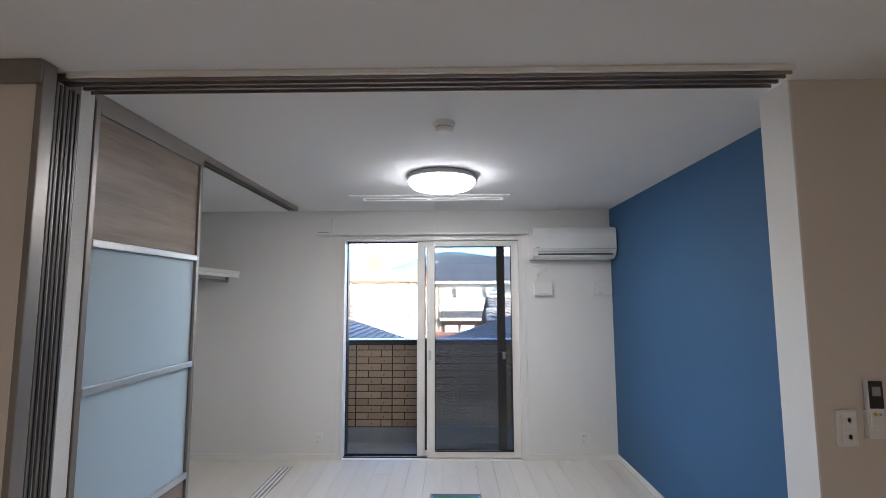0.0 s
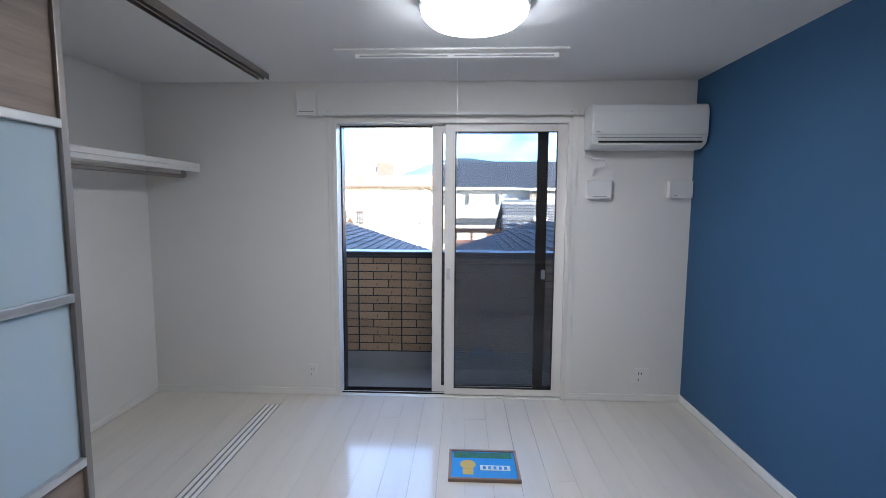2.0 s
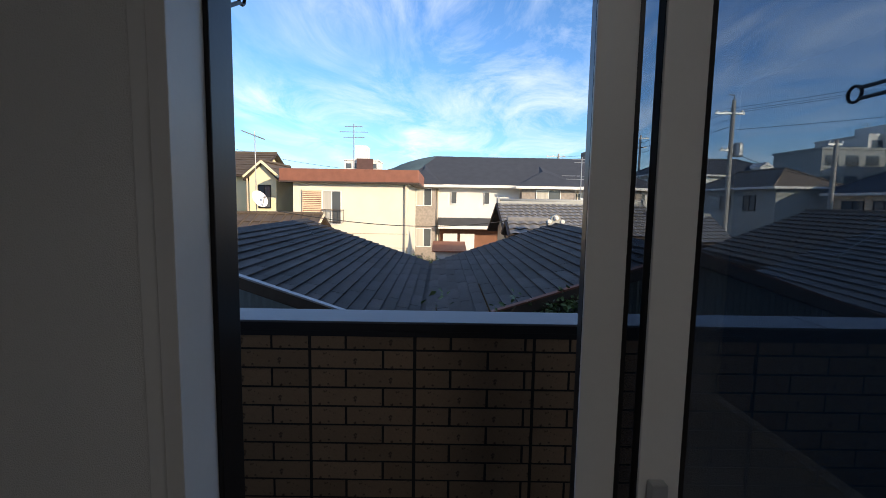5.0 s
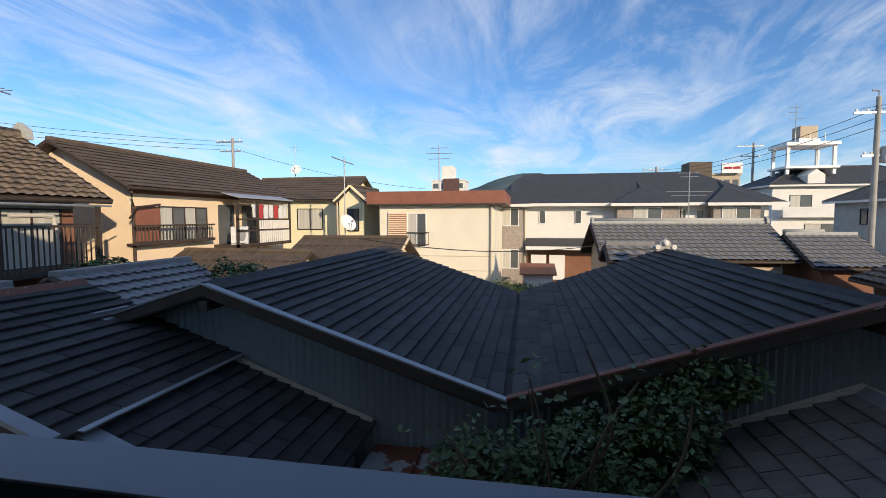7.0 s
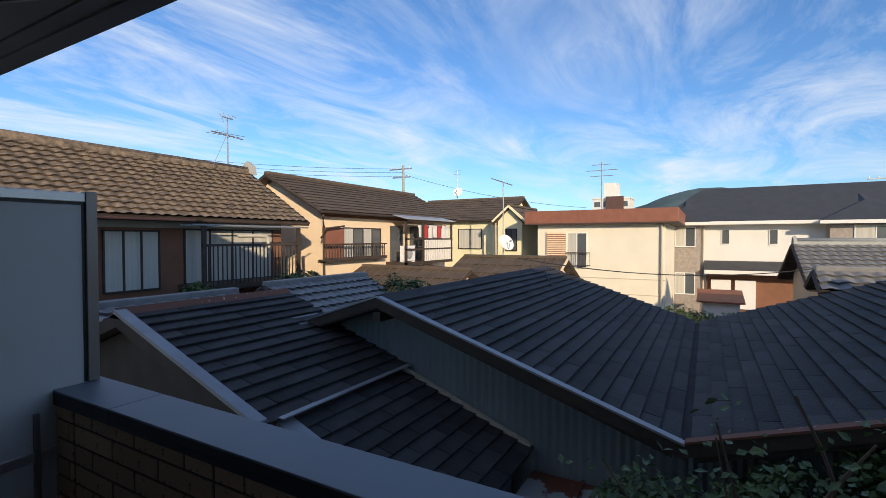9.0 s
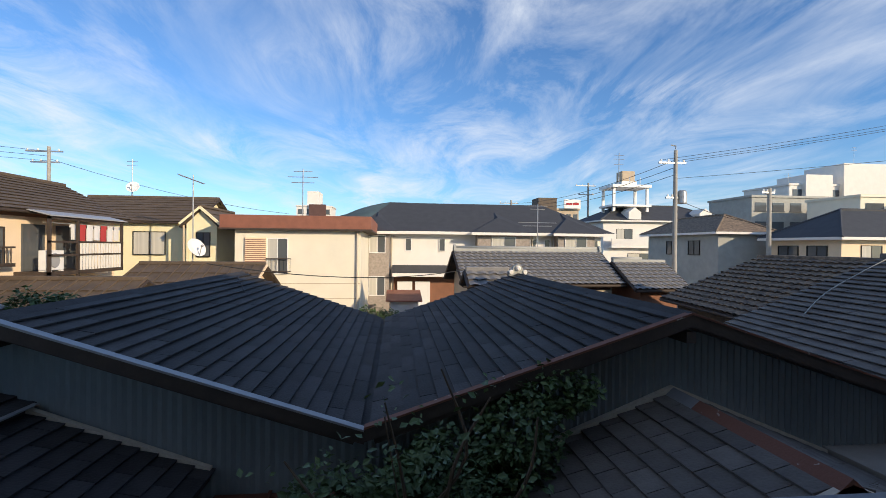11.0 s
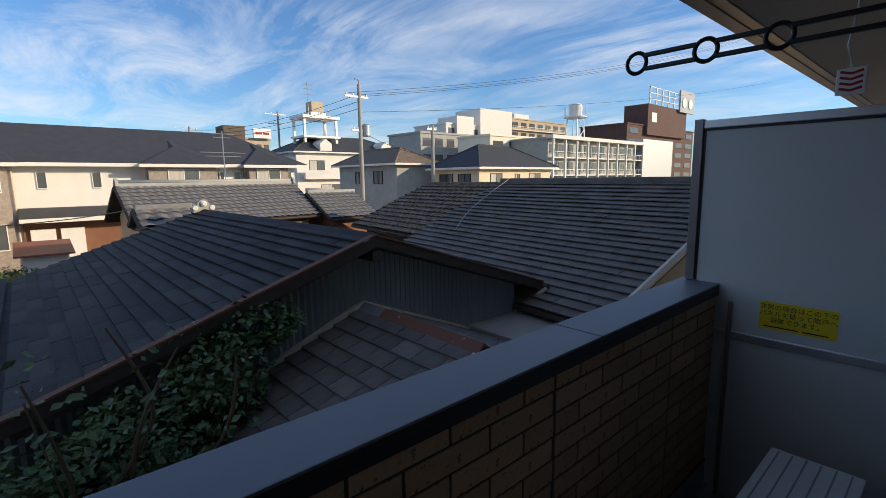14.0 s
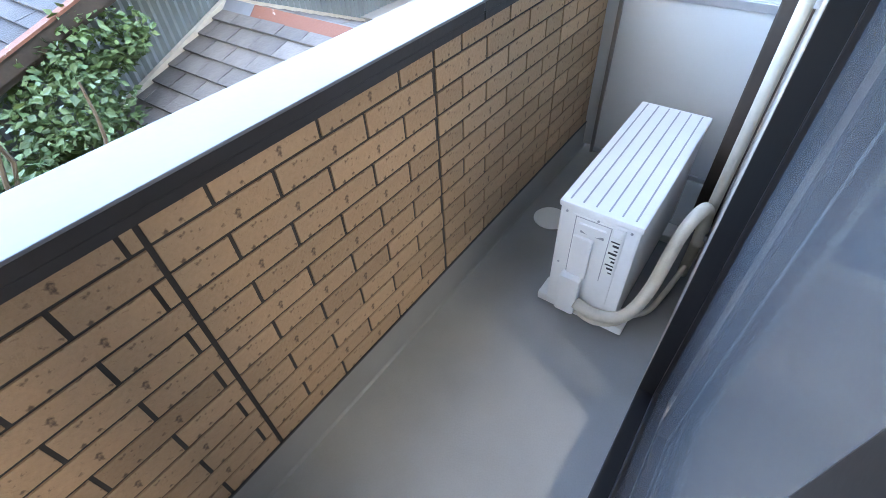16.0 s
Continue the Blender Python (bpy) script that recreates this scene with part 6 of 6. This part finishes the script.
foliage("hedge", "low green hedge in front of the terrace", [(-1.5, 22, -1.65, 1.3, .6, .4, 1), (.4, 22.5, -1.75, 1.3, .5, .35, 1)], 2500, .10, 9)
foliage("garden_shrub", "yellow-green shrub below the tiled roof", [(13.5, 18, .0, .6, .6, .5, 1)], 800, .1, 3)

# ---- repeated pieces of roofs, floor and parapet ----
unit_cache = {}


def piece(name, key, size, material, parent, m):
    """Bevel-free slab of a given size on shared mesh data, placed by a matrix."""
    if (key, size) not in unit_cache:
        b = bx(*size)
        me = bpy.data.meshes.new(name)
        b.to_mesh(me)
        b.free()
        me.materials.append(M[material])
        unit_cache[(key, size)] = me
    ob = new(name, unit_cache[(key, size)])
    ob.parent = parent
    ob.matrix_world = m
    return ob


def slate_pieces(corners, rows, cols, material, parent, seed):
    o, u, v, n = slope(*corners)
    r = random.Random(seed)
    U, V = u.normalized(), v.normalized()
    du, dv = u.length / cols, v.length / rows
    tilt = math.atan2(.027, dv)
    for i in range(rows):
        s = .5 * (i % 2)
        j = -s
        while j < cols - 1e-6:
            a, b = max(0, j), min(cols, j + 1)
            w = round((b - a) * du - .008, 4)
            c = o + U * ((a + b) / 2 * du) + V * (i * dv) + n * (.006 + r.uniform(0, .004))
            Vt = (V * math.cos(tilt) + n * math.sin(tilt)).normalized()
            Nt = U.cross(Vt)
            if Nt.z < 0:
                Nt = -Nt
            m = Matrix((( *U, 0), (*Vt, 0), (*Nt, 0), (0, 0, 0, 1))).transposed()
            m.translation = c
            piece("slate", material, (-w / 2, w / 2, 0, round(dv * 1.1, 4), 0, .018), material, parent, m)
            j += 1


for k, s in enumerate(slabs):
    slate_pieces(s, 19, 9 if k in (1, 2) else 7, "slate", twin_roofs[k], 20 + k)
for k, s in enumerate(sa):
    slate_pieces(s, 13, 4, "slate", shed_roofs[k], 40 + k)
slate_pieces(sb, 10, 4, "slate", lean_roof, 50)
for k, s in enumerate(pa):
    slate_pieces(s, 11, 6, "slatebrown", porch_roofs[k], 60 + k)

# floor planks run towards the window
pw, x = .1525, XL + .012
col = 0
while x < XR - .02:
    w = min(pw, XR - .013 - x)
    y = YW + .165
    first = True
    while y < -.012:
        ln = (.45 + .37 * (col % 4)) if first else 1.82
        y1 = min(y + ln, -.012)
        piece("plank", "plank", (0, round(w - .0012, 4), 0, round(y1 - y - .0012, 4), 0, .0118), "plank", floor, Matrix.Translation((x, y, -.012)))
        y, first = y1, False
    x += pw
    col += 1

# brick tiles on the inside of the parapet
edges = [-3.56, -2.90, -1.975, -1.05, -.615, -.12, .81, 1.735, 2.29]
bl, bh_, z = .309, .0813, .012
rowi = 0
while z < .975:
    for e0, e1 in zip(edges, edges[1:]):
        a = e0 + .007
        cut = e0 + (bl / 2 if rowi % 2 else bl)
        while a < e1 - .02:
            b = min(cut, e1)
            piece("brick", "brick", (0, round(b - a - (.011 if b < e1 else .007), 4), -.005, 0, 0, bh_ - .010), "brick", parapet, Matrix.Translation((a, YP, z)))
            a, cut = b, cut + bl
    z += bh_
    rowi += 1
